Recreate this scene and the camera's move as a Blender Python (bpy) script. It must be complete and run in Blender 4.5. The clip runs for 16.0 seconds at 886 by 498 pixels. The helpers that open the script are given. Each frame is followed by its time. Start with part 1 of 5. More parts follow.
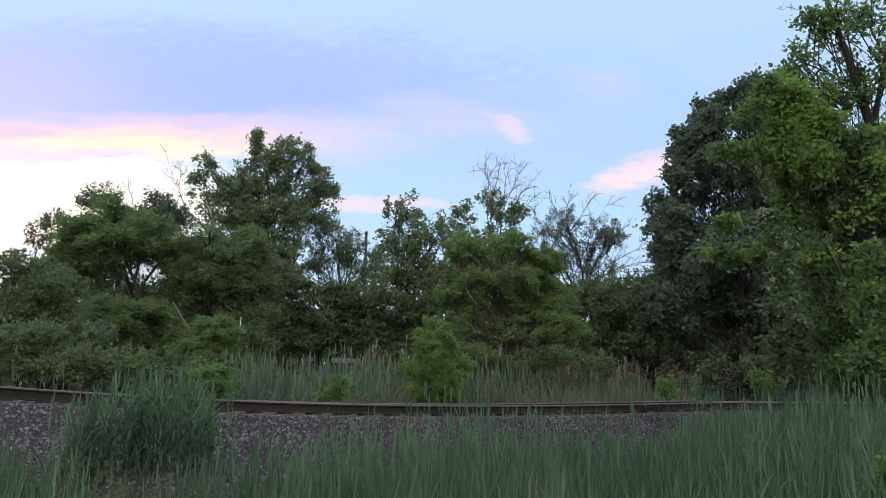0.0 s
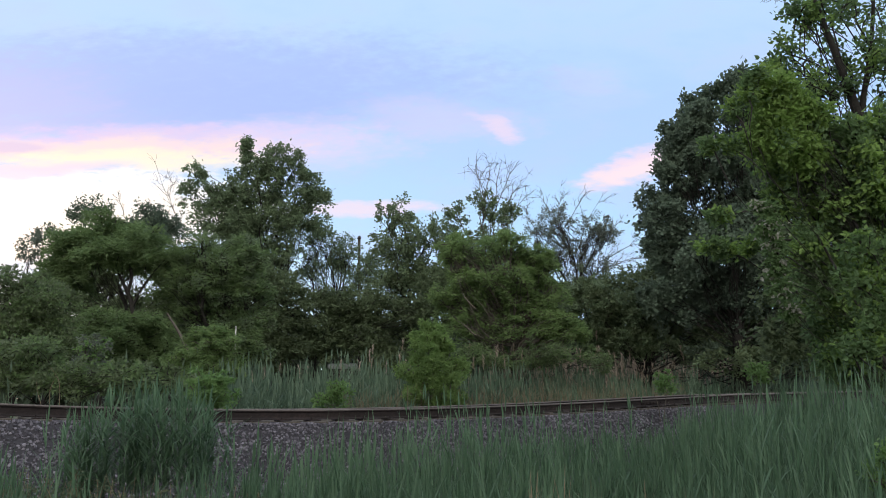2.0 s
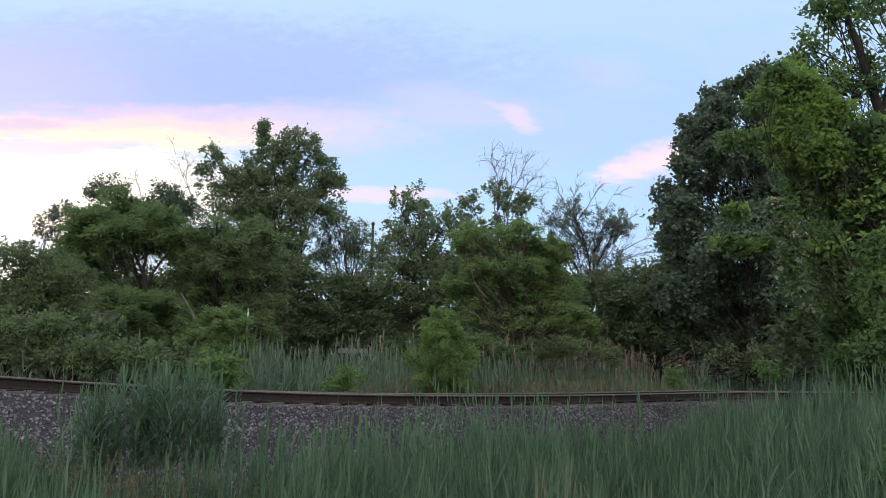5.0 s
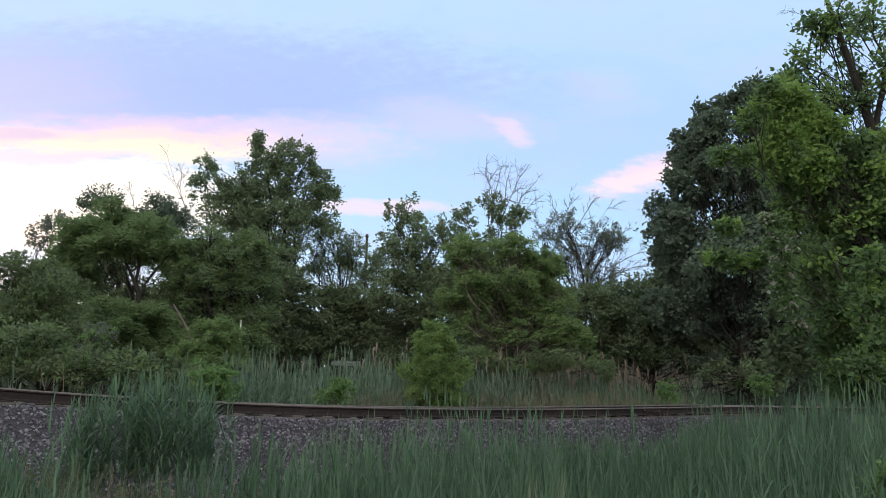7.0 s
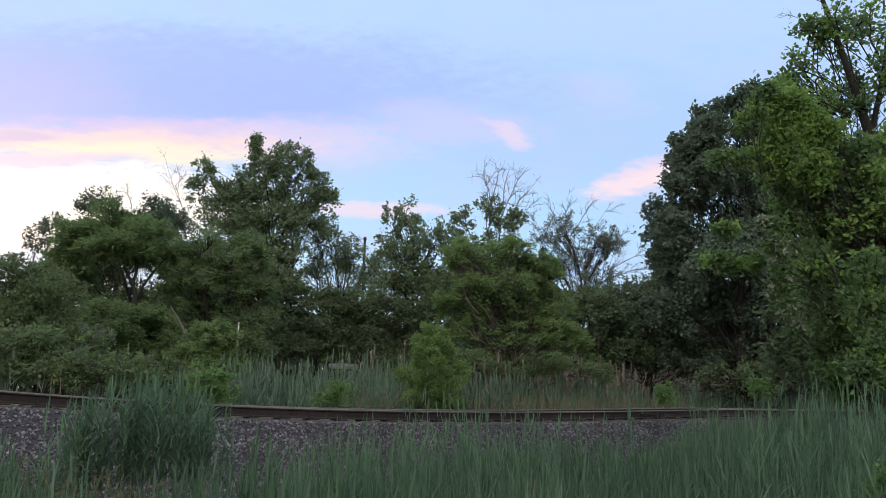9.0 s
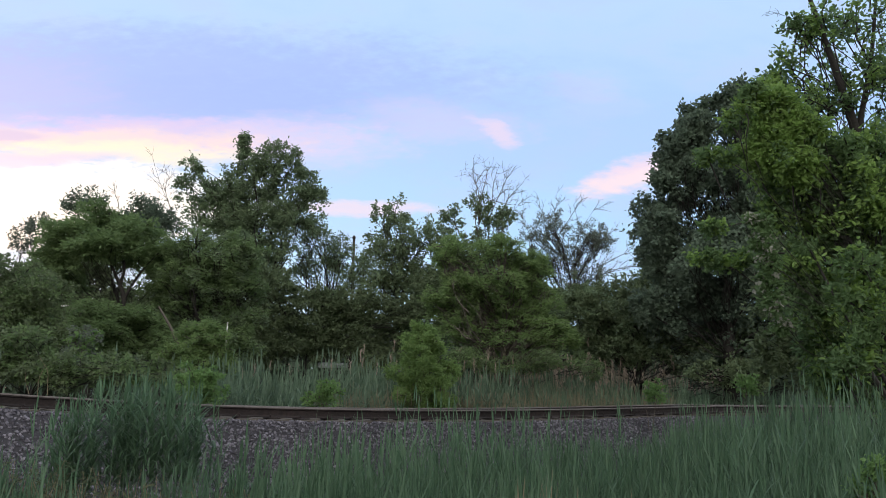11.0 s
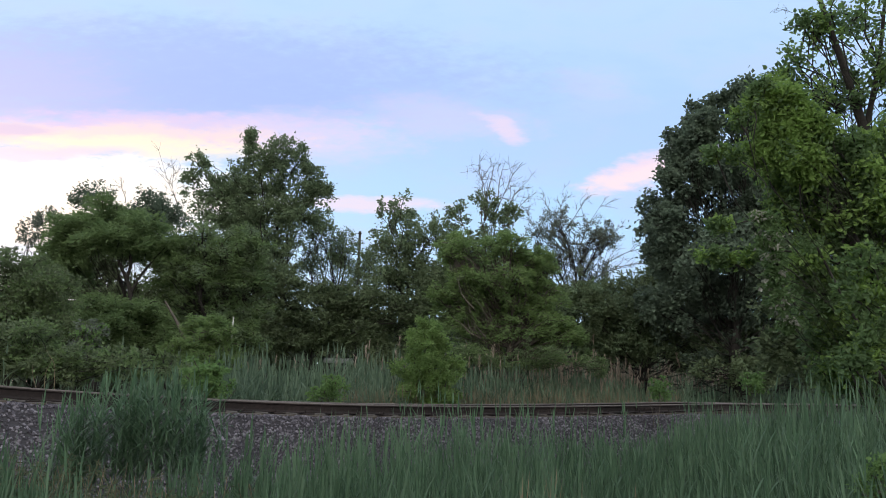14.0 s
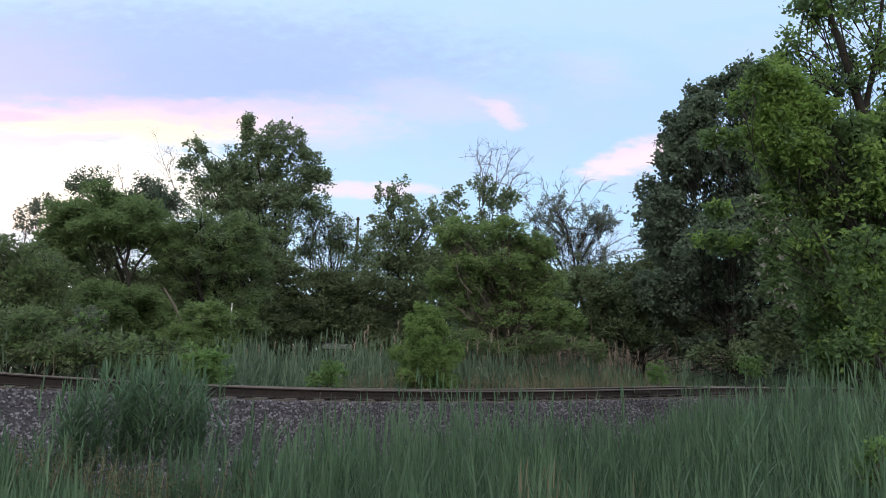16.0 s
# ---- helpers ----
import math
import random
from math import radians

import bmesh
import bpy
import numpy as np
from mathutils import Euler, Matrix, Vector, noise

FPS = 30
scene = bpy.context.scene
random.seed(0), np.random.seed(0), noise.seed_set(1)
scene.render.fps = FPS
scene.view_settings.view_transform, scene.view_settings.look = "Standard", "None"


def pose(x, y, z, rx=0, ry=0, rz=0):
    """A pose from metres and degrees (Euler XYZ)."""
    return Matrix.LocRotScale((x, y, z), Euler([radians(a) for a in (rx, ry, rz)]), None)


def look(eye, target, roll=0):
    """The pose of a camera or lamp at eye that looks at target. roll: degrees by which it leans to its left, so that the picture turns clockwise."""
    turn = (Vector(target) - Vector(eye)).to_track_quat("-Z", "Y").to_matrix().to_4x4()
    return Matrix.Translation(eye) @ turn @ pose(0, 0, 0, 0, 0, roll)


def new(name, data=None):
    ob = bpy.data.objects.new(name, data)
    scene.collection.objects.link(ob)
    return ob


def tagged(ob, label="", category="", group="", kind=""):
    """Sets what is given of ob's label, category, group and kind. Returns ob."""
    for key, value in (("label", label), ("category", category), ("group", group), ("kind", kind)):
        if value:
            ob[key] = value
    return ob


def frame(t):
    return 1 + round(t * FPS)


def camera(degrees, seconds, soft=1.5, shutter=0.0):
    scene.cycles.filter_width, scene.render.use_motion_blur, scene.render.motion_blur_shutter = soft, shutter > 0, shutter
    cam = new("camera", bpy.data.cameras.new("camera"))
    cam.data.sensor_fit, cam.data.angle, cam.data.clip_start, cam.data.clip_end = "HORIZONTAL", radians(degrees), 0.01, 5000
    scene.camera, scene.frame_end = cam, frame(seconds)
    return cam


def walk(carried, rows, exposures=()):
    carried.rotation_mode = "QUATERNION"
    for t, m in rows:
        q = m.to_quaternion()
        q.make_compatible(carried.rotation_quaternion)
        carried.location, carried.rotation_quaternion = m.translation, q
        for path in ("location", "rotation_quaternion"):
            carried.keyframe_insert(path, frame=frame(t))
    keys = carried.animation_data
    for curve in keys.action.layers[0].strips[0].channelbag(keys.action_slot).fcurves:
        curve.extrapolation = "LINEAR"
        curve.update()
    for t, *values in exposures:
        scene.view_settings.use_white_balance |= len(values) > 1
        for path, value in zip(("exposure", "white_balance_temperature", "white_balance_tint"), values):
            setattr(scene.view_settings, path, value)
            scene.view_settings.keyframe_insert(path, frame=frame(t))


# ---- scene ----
cam = camera(60, 16.0, soft=0.85)
walk(cam, [
    (0, pose(0, 0, 1.6, 100.392, -0.984, -0.180)),
    (0.5, pose(0, 0, 1.6, 100.522, -1.113, -0.513)),
    (1, pose(0, 0, 1.6, 100.676, -0.678, -0.510)),
    (1.5, pose(0, 0, 1.6, 100.779, -0.313, -0.641)),
    (2, pose(0, 0, 1.6, 100.553, 0.901, -0.331)),
    (2.5, pose(0, 0, 1.6, 100.445, -0.295, -0.563)),
    (3, pose(0, 0, 1.6, 100.226, -0.483, -0.700)),
    (3.5, pose(0, 0, 1.6, 99.646, -0.807, -0.280)),
    (4, pose(0, 0, 1.6, 99.545, -0.775, 0.514)),
    (6.5, pose(0, 0, 1.6, 100.324, -1.198, -0.093)),
    (7, pose(0, 0, 1.6, 100.619, -1.176, -0.167)),
    (7.5, pose(0, 0, 1.6, 100.709, -1.120, -0.110)),
    (8, pose(0, 0, 1.6, 100.814, -1.244, -0.104)),
    (8.5, pose(0, 0, 1.6, 100.915, -1.244, -0.226)),
    (9, pose(0, 0, 1.6, 100.828, -1.217, -0.334)),
    (11.5, pose(0, 0, 1.6, 100.730, -0.780, -1.134)),
    (12, pose(0, 0, 1.6, 100.909, -0.971, -0.821)),
    (12.5, pose(0, 0, 1.6, 100.757, -1.105, -0.663)),
    (13, pose(0, 0, 1.6, 100.446, -1.162, -0.580)),
    (13.5, pose(0, 0, 1.6, 100.398, -1.187, -0.593)),
    (14, pose(0, 0, 1.6, 100.432, -1.200, -0.710)),
    (14.5, pose(0, 0, 1.6, 100.363, -1.074, -0.935)),
    (15, pose(0, 0, 1.6, 100.218, -1.140, -1.125)),
    (15.5, pose(0, 0, 1.6, 99.692, -1.117, -1.118)),
    (16, pose(0, 0, 1.6, 99.347, -0.987, -0.808)),
], exposures=((0, 0.02), (3.0, 0.0), (4.2, 0.02), (6.3, 0.09), (7.5, 0.02), (9.0, -0.04), (11.5, 0.0), (15.0, 0.03), (15.5, 0.06), (16, 0.13)))

# ---- light: dusk sky after sunset ----
world = bpy.data.worlds.new("dusk_sky")
scene.world = world
world.use_nodes = True
wt = world.node_tree
wt.nodes.clear()


def wnode(kind, **kw):
    n = wt.nodes.new(kind)
    for k, v in kw.items():
        if k == "op":
            n.operation = v
        elif k == "data":
            n.data_type = v
    return n


def plug(node, index, value):
    if hasattr(value, "links"):
        wt.links.new(value, node.inputs[index])
    else:
        node.inputs[index].default_value = value


def m2(op, a, b=0.0):
    n = wnode("ShaderNodeMath", op=op)
    plug(n, 0, a)
    plug(n, 1, b)
    return n.outputs[0]


def smooth(v, lo, hi):
    n = wnode("ShaderNodeMapRange")
    n.interpolation_type = "SMOOTHSTEP"
    plug(n, 0, v)
    for i, x in ((1, lo), (2, hi), (3, 0.0), (4, 1.0)):
        n.inputs[i].default_value = x
    return n.outputs[0]


def mixc(fac, a, b):
    n = wnode("ShaderNodeMixRGB")
    plug(n, 0, fac)
    plug(n, 1, a)
    plug(n, 2, b)
    return n.outputs[0]


def lin(r, g, b):
    return tuple(((c / 255 + 0.055) / 1.055) ** 2.4 if c > 10 else c / 255 / 12.92 for c in (r, g, b)) + (1.0,)


coord = wnode("ShaderNodeTexCoord").outputs["Generated"]
sep = wnode("ShaderNodeSeparateXYZ")
plug(sep, 0, coord)
azim = m2("MULTIPLY", m2("ARCTAN2", sep.outputs[0], sep.outputs[1]), 57.2958)
elev = m2("MULTIPLY", m2("ARCTAN2", sep.outputs[2], m2("ABSOLUTE", sep.outputs[1])), 57.2958)
comb = wnode("ShaderNodeCombineXYZ")
plug(comb, 0, m2("MULTIPLY", azim, 0.045))
plug(comb, 1, m2("MULTIPLY", elev, 0.13))


def sky_noise(scale, detail, shift):
    n = wnode("ShaderNodeTexNoise")
    n.noise_dimensions = "4D"
    plug(n, "Vector", comb.outputs[0])
    n.inputs["W"].default_value = shift
    n.inputs["Scale"].default_value = scale
    n.inputs["Detail"].default_value = detail
    n.inputs["Roughness"].default_value = 0.55
    return n.outputs[0]


warp_a = m2("MULTIPLY", m2("SUBTRACT", sky_noise(3.2, 7, 3.1), 0.5), 8.0)
warp_e = m2("MULTIPLY", m2("SUBTRACT", sky_noise(3.6, 7, 8.7), 0.5), 2.6)
wa, we = m2("ADD", azim, warp_a), m2("ADD", elev, warp_e)
streak = sky_noise(3.0, 6, 0.4)
fluff = sky_noise(17.0, 9, 5.2)


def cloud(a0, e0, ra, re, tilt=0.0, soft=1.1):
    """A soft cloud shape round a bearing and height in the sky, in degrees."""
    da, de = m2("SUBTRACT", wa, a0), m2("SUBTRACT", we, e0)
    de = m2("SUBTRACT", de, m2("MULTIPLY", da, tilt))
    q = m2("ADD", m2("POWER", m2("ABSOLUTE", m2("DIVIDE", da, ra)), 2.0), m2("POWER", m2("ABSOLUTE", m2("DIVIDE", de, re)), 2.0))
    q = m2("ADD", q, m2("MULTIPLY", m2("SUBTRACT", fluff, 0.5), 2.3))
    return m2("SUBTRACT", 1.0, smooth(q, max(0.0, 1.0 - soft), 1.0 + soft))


nishita = wnode("ShaderNodeTexSky")
nishita.sky_type, nishita.sun_disc = "NISHITA", False
nishita.sun_elevation, nishita.sun_rotation = radians(1.5), radians(-34)
nishita_dim = mixc(1.0, (0, 0, 0, 1), nishita.outputs[0])
clear = mixc(smooth(elev, 4.0, 24.0), lin(178, 222, 255), lin(174, 207, 255))
high = mixc(smooth(m2("ADD", elev, m2("MULTIPLY", streak, 16.0)), 27.0, 38.0), clear, lin(187, 217, 255))
col = mixc(m2("MULTIPLY", smooth(streak, 0.44, 0.66), 0.5), high, lin(186, 207, 252))
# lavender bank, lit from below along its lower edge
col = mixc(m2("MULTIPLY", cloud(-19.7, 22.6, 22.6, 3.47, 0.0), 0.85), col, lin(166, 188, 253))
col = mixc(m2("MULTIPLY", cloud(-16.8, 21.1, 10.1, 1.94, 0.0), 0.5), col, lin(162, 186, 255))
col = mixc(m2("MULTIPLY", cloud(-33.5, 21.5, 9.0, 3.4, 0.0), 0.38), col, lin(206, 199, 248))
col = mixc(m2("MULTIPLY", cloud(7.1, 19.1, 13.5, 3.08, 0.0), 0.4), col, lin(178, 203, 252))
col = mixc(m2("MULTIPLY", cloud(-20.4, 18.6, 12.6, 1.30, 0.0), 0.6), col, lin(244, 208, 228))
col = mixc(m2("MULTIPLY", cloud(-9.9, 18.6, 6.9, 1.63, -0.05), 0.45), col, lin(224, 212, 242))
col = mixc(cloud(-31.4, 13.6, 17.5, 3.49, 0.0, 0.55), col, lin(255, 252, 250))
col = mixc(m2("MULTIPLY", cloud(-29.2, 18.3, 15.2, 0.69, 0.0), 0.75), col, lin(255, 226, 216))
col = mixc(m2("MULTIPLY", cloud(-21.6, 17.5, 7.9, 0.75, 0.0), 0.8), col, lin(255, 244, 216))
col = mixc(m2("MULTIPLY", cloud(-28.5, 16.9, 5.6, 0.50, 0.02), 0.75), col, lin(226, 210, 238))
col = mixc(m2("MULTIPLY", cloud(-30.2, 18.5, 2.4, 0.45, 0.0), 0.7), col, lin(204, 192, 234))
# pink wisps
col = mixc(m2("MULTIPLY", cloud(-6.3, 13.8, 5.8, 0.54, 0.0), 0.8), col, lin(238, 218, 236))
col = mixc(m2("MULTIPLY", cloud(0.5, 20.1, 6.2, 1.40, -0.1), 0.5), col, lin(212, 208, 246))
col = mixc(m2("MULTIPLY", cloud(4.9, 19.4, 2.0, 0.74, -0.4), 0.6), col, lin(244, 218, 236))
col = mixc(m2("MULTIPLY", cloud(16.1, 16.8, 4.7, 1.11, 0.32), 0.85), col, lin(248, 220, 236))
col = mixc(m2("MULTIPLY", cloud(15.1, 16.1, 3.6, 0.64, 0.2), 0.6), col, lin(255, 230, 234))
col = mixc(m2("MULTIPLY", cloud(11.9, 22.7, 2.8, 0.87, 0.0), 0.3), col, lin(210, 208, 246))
# overhead and behind, out of view, the sky is brightened to lift the foliage
away = smooth(sep.outputs[1], 0.6, -0.5)
col = mixc(away, col, (1.60, 1.62, 1.53, 1))
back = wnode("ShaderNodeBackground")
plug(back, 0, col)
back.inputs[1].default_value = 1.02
clean = wnode("ShaderNodeBackground")
plug(clean, 0, nishita_dim)
clean.inputs[1].default_value = 0.05
total = wnode("ShaderNodeAddShader")
wt.links.new(back.outputs[0], total.inputs[0])
wt.links.new(clean.outputs[0], total.inputs[1])
wt.links.new(total.outputs[0], wnode("ShaderNodeOutputWorld").inputs[0])

# the afterglow, wide and faint
glow_lamp = bpy.data.lights.new("afterglow", "SUN")
glow_lamp.energy, glow_lamp.angle, glow_lamp.color = 0.35, radians(25), (1.0, 0.86, 0.74)
glow_ob = new("afterglow", glow_lamp)
glow_ob.matrix_basis = look((-30, 45, 14), (0, 0, 0))

# ---- materials ----
rng = np.random.default_rng(7)


def material(name, colors, rough=0.8, scale=6.0, vary=0.35, island=0.0, bump=0.0, translucent=0.0, spec=0.3, metal=0.0, coarse=0.6):
    """Two colours mixed by noise at two scales, with piece-to-piece variation."""
    mat = bpy.data.materials.new(name)
    mat.use_nodes = True
    nt = mat.node_tree
    bsdf = nt.nodes["Principled BSDF"]
    pos = nt.nodes.new("ShaderNodeTexCoord").outputs["Object"]
    fine = nt.nodes.new("ShaderNodeTexNoise")
    fine.inputs["Scale"].default_value, fine.inputs["Detail"].default_value = scale, 6
    big = nt.nodes.new("ShaderNodeTexNoise")
    big.inputs["Scale"].default_value, big.inputs["Detail"].default_value = coarse, 3
    nt.links.new(pos, fine.inputs["Vector"])
    nt.links.new(pos, big.inputs["Vector"])
    add = nt.nodes.new("ShaderNodeMath")
    add.operation = "ADD"
    nt.links.new(fine.outputs[0], add.inputs[0])
    nt.links.new(big.outputs[0], add.inputs[1])
    last = add.outputs[0]
    lo, hi = 1.0 - vary, 1.0 + vary
    if island:
        geo = nt.nodes.new("ShaderNodeNewGeometry")
        mul = nt.nodes.new("ShaderNodeMath")
        mul.operation = "MULTIPLY_ADD"
        nt.links.new(geo.outputs["Random Per Island"], mul.inputs[0])
        mul.inputs[1].default_value = island
        nt.links.new(last, mul.inputs[2])
        last = mul.outputs[0]
        hi += island
    ramp = nt.nodes.new("ShaderNodeMapRange")
    nt.links.new(last, ramp.inputs[0])
    ramp.inputs[1].default_value, ramp.inputs[2].default_value = lo, hi
    cr = nt.nodes.new("ShaderNodeValToRGB")
    nt.links.new(ramp.outputs[0], cr.inputs[0])
    for i, c in enumerate(colors):
        el = cr.color_ramp.elements[i] if i < 2 else cr.color_ramp.elements.new(0.5)
        el.color = (*c, 1)
    for i, el in enumerate(cr.color_ramp.elements):
        el.position = i / (len(colors) - 1)
    for i, c in enumerate(colors):
        cr.color_ramp.elements[i].color = (*c, 1)
    nt.links.new(cr.outputs[0], bsdf.inputs["Base Color"])
    bsdf.inputs["Roughness"].default_value = rough
    bsdf.inputs["Metallic"].default_value = metal
    bsdf.inputs["Specular IOR Level"].default_value = spec
    if bump:
        bp = nt.nodes.new("ShaderNodeBump")
        bp.inputs["Strength"].default_value, bp.inputs["Distance"].default_value = bump, 0.02
        nt.links.new(fine.outputs[0], bp.inputs["Height"])
        nt.links.new(bp.outputs[0], bsdf.inputs["Normal"])
    if translucent:
        tr = nt.nodes.new("ShaderNodeBsdfTranslucent")
        nt.links.new(cr.outputs[0], tr.inputs[0])
        mx = nt.nodes.new("ShaderNodeMixShader")
        mx.inputs[0].default_value = translucent
        nt.links.new(bsdf.outputs[0], mx.inputs[1])
        nt.links.new(tr.outputs[0], mx.inputs[2])
        nt.links.new(mx.outputs[0], nt.nodes["Material Output"].inputs[0])
    return mat


def leafy(name, dark, light, translucent=0.3, rough=0.55, pieces=0.4):
    mid = tuple((a + b) / 2 for a, b in zip(dark, light))
    return material(name, [dark, mid, light], rough=rough, scale=2.5, vary=0.3, island=pieces, translucent=translucent + 0.2, spec=0.3, coarse=0.35)


MAPLE = leafy("maple_leaf", (0.072, 0.100, 0.078), (0.140, 0.186, 0.128), 0.2, 0.65, 0.2)
COTTON = leafy("cottonwood_leaf", (0.096, 0.138, 0.078), (0.200, 0.258, 0.144), 0.22)
WILLOW = leafy("willow_leaf", (0.100, 0.156, 0.064), (0.195, 0.268, 0.114), 0.35)
LOCUST = leafy("locust_leaf", (0.116, 0.184, 0.070), (0.235, 0.322, 0.124), 0.4)
OLIVE = leafy("olive_leaf", (0.092, 0.112, 0.086), (0.178, 0.198, 0.158), 0.2)
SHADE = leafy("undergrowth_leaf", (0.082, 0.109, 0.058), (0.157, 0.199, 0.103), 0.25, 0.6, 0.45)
NEARLEAF = leafy("pear_leaf", (0.116, 0.194, 0.055), (0.250, 0.372, 0.104), 0.35, 0.45)
NEARDARK = leafy("vine_leaf", (0.074, 0.128, 0.056), (0.150, 0.230, 0.094), 0.35, 0.45)
BLOSSOM = leafy("blossom", (0.225, 0.225, 0.195), (0.413, 0.398, 0.352), 0.3)
BRIGHT = leafy("young_leaf", (0.122, 0.200, 0.066), (0.255, 0.358, 0.125), 0.4)
BUSH = leafy("bush_leaf", (0.105, 0.190, 0.061), (0.209, 0.324, 0.119), 0.35)
REED = leafy("reed_blade", (0.033, 0.066, 0.035), (0.120, 0.195, 0.115), 0.2, 0.5)
REEDTALL = leafy("tall_reed_blade", (0.041, 0.079, 0.042), (0.126, 0.211, 0.123), 0.2, 0.5)
REEDFAR = leafy("far_reed_blade", (0.046, 0.082, 0.052), (0.200, 0.268, 0.180), 0.25, 0.55)
WEED = leafy("dull_weed_leaf", (0.048, 0.062, 0.036), (0.105, 0.115, 0.062), 0.25, 0.7)
DRYREED = leafy("dry_reed", (0.160, 0.128, 0.085), (0.288, 0.238, 0.162), 0.2, 0.8)
PLUME = leafy("reed_plume", (0.26, 0.200, 0.162), (0.50, 0.405, 0.335), 0.35, 0.9)
FARWOOD = leafy("far_wood_leaf", (0.045, 0.065, 0.045), (0.085, 0.110, 0.070), 0.1)
BARK = material("bark", [(0.05, 0.042, 0.036), (0.13, 0.11, 0.095)], rough=0.95, scale=14, vary=0.4, bump=0.6)
DARKBARK = material("dark_bark", [(0.014, 0.012, 0.012), (0.042, 0.036, 0.033)], rough=0.95, scale=14, vary=0.4, bump=0.6)
DEADWOOD = material("dead_wood", [(0.07, 0.058, 0.050), (0.14, 0.118, 0.10)], rough=0.95, scale=12, vary=0.4, bump=0.5)
SOIL = material("soil", [(0.045, 0.040, 0.030), (0.075, 0.065, 0.045), (0.10, 0.10, 0.055)], rough=1.0, scale=5, vary=0.4, bump=0.6, coarse=0.25)
STONE = material("ballast_stone", [(0.026, 0.023, 0.031), (0.090, 0.081, 0.099), (0.25, 0.23, 0.268)], rough=0.9, scale=12, vary=0.3, island=1.3, bump=0.3)
# grit darker than the stones: shadow in their gaps, put into the colour
GRIT_SHADE = material("ballast_bed_shade", [(0.020, 0.018, 0.022), (0.050, 0.046, 0.053)], rough=1.0, scale=26, vary=0.45, bump=0.8)
RUST = material("rusted_steel", [(0.010, 0.007, 0.008), (0.020, 0.014, 0.0145), (0.040, 0.027, 0.026)], rough=0.85, scale=18, vary=0.4, bump=0.25, spec=0.3)
# worn head steel, its colour raised to stand for the sky's highlight
RAILTOP = material("worn_rail_head_highlight", [(0.075, 0.062, 0.062), (0.17, 0.145, 0.142)], rough=0.6, scale=20, vary=0.5, metal=0.3)
TIMBER = material("creosoted_timber", [(0.035, 0.028, 0.024), (0.095, 0.078, 0.066)], rough=0.95, scale=10, vary=0.45, bump=0.5)
POSTWHITE = material("weathered_white_paint", [(0.06, 0.055, 0.05), (0.34, 0.33, 0.31), (0.66, 0.66, 0.64)], rough=0.7, scale=9, vary=0.3)
POLEWOOD = material("pole_wood", [(0.025, 0.022, 0.020), (0.06, 0.05, 0.045)], rough=0.95, scale=12, vary=0.4, bump=0.4)
PALE = material("pale_sheet_metal", [(0.16, 0.17, 0.17), (0.26, 0.27, 0.27)], rough=0.6, scale=4, vary=0.5)


# ---- mesh helpers ----
def mesh_np(name, verts, faces, mat, smooth_shade=False):
    """A mesh from arrays: verts (n, 3), and a list of face arrays of any width."""
    me = bpy.data.meshes.new(name)
    verts = np.ascontiguousarray(verts, dtype=np.float32)
    me.vertices.add(len(verts))
    me.vertices.foreach_set("co", verts.ravel())
    faces = [np.asarray(f, dtype=np.int32) for f in faces if len(f)]
    loops = np.concatenate([f.ravel() for f in faces])
    counts = np.concatenate([np.full(len(f), f.shape[1], dtype=np.int32) for f in faces])
    starts = np.concatenate([[0], np.cumsum(counts)[:-1]]).astype(np.int32)
    me.loops.add(len(loops))
    me.loops.foreach_set("vertex_index", loops)
    me.polygons.add(len(counts))
    me.polygons.foreach_set("loop_start", starts)
    me.polygons.foreach_set("loop_total", counts)
    me.polygons.foreach_set("use_smooth", np.full(len(counts), smooth_shade))
    me.update(calc_edges=True)
    me.materials.append(mat)
    return me


def part(name, data, parent, label="", kind=""):
    """A mesh as one object under a thing or part; its points are in the parent's space."""
    if isinstance(data, bmesh.types.BMesh):
        raise TypeError("finish the mesh first")
    ob = new(name, data)
    ob.parent = parent
    return tagged(ob, label=label, kind=kind)


def finish(bm, name, mat, smooth_shade=False):
    me = bpy.data.meshes.new(name)
    bmesh.ops.recalc_face_normals(bm, faces=bm.faces)
    bm.to_mesh(me)
    bm.free()
    me.materials.append(mat)
    for p in me.polygons:
        p.use_smooth = smooth_shade
    return me


def unit(v):
    return v / np.maximum(np.linalg.norm(v, axis=-1, keepdims=True), 1e-9)


class Tubes:
    """Collects tapered, bent branches into one mesh."""

    def __init__(self, sides=5):
        self.v, self.q, self.n, self.sides = [], [], 0, sides

    def add(self, pts, radii):
        pts, k = np.asarray(pts, float), self.sides
        tang = unit(np.gradient(pts, axis=0))
        ref = np.where(np.abs(tang[:, 2:3]) > 0.9, np.array([[1.0, 0, 0]]), np.array([[0, 0, 1.0]]))
        a = unit(np.cross(tang, ref))
        b = np.cross(tang, a)
        ang = np.arange(k) * 2 * np.pi / k
        ring = pts[:, None] + np.asarray(radii)[:, None, None] * (np.cos(ang)[None, :, None] * a[:, None] + np.sin(ang)[None, :, None] * b[:, None])
        i = np.arange(len(pts) - 1)[:, None] * k + np.arange(k)[None]
        j = np.arange(len(pts) - 1)[:, None] * k + (np.arange(k)[None] + 1) % k
        self.v.append(ring.reshape(-1, 3))
        self.q.append(np.stack([i, j, j + k, i + k], -1).reshape(-1, 4) + self.n)
        self.n += len(pts) * k

    def mesh(self, name, mat):
        return mesh_np(name, np.concatenate(self.v), [np.concatenate(self.q)], mat, True)


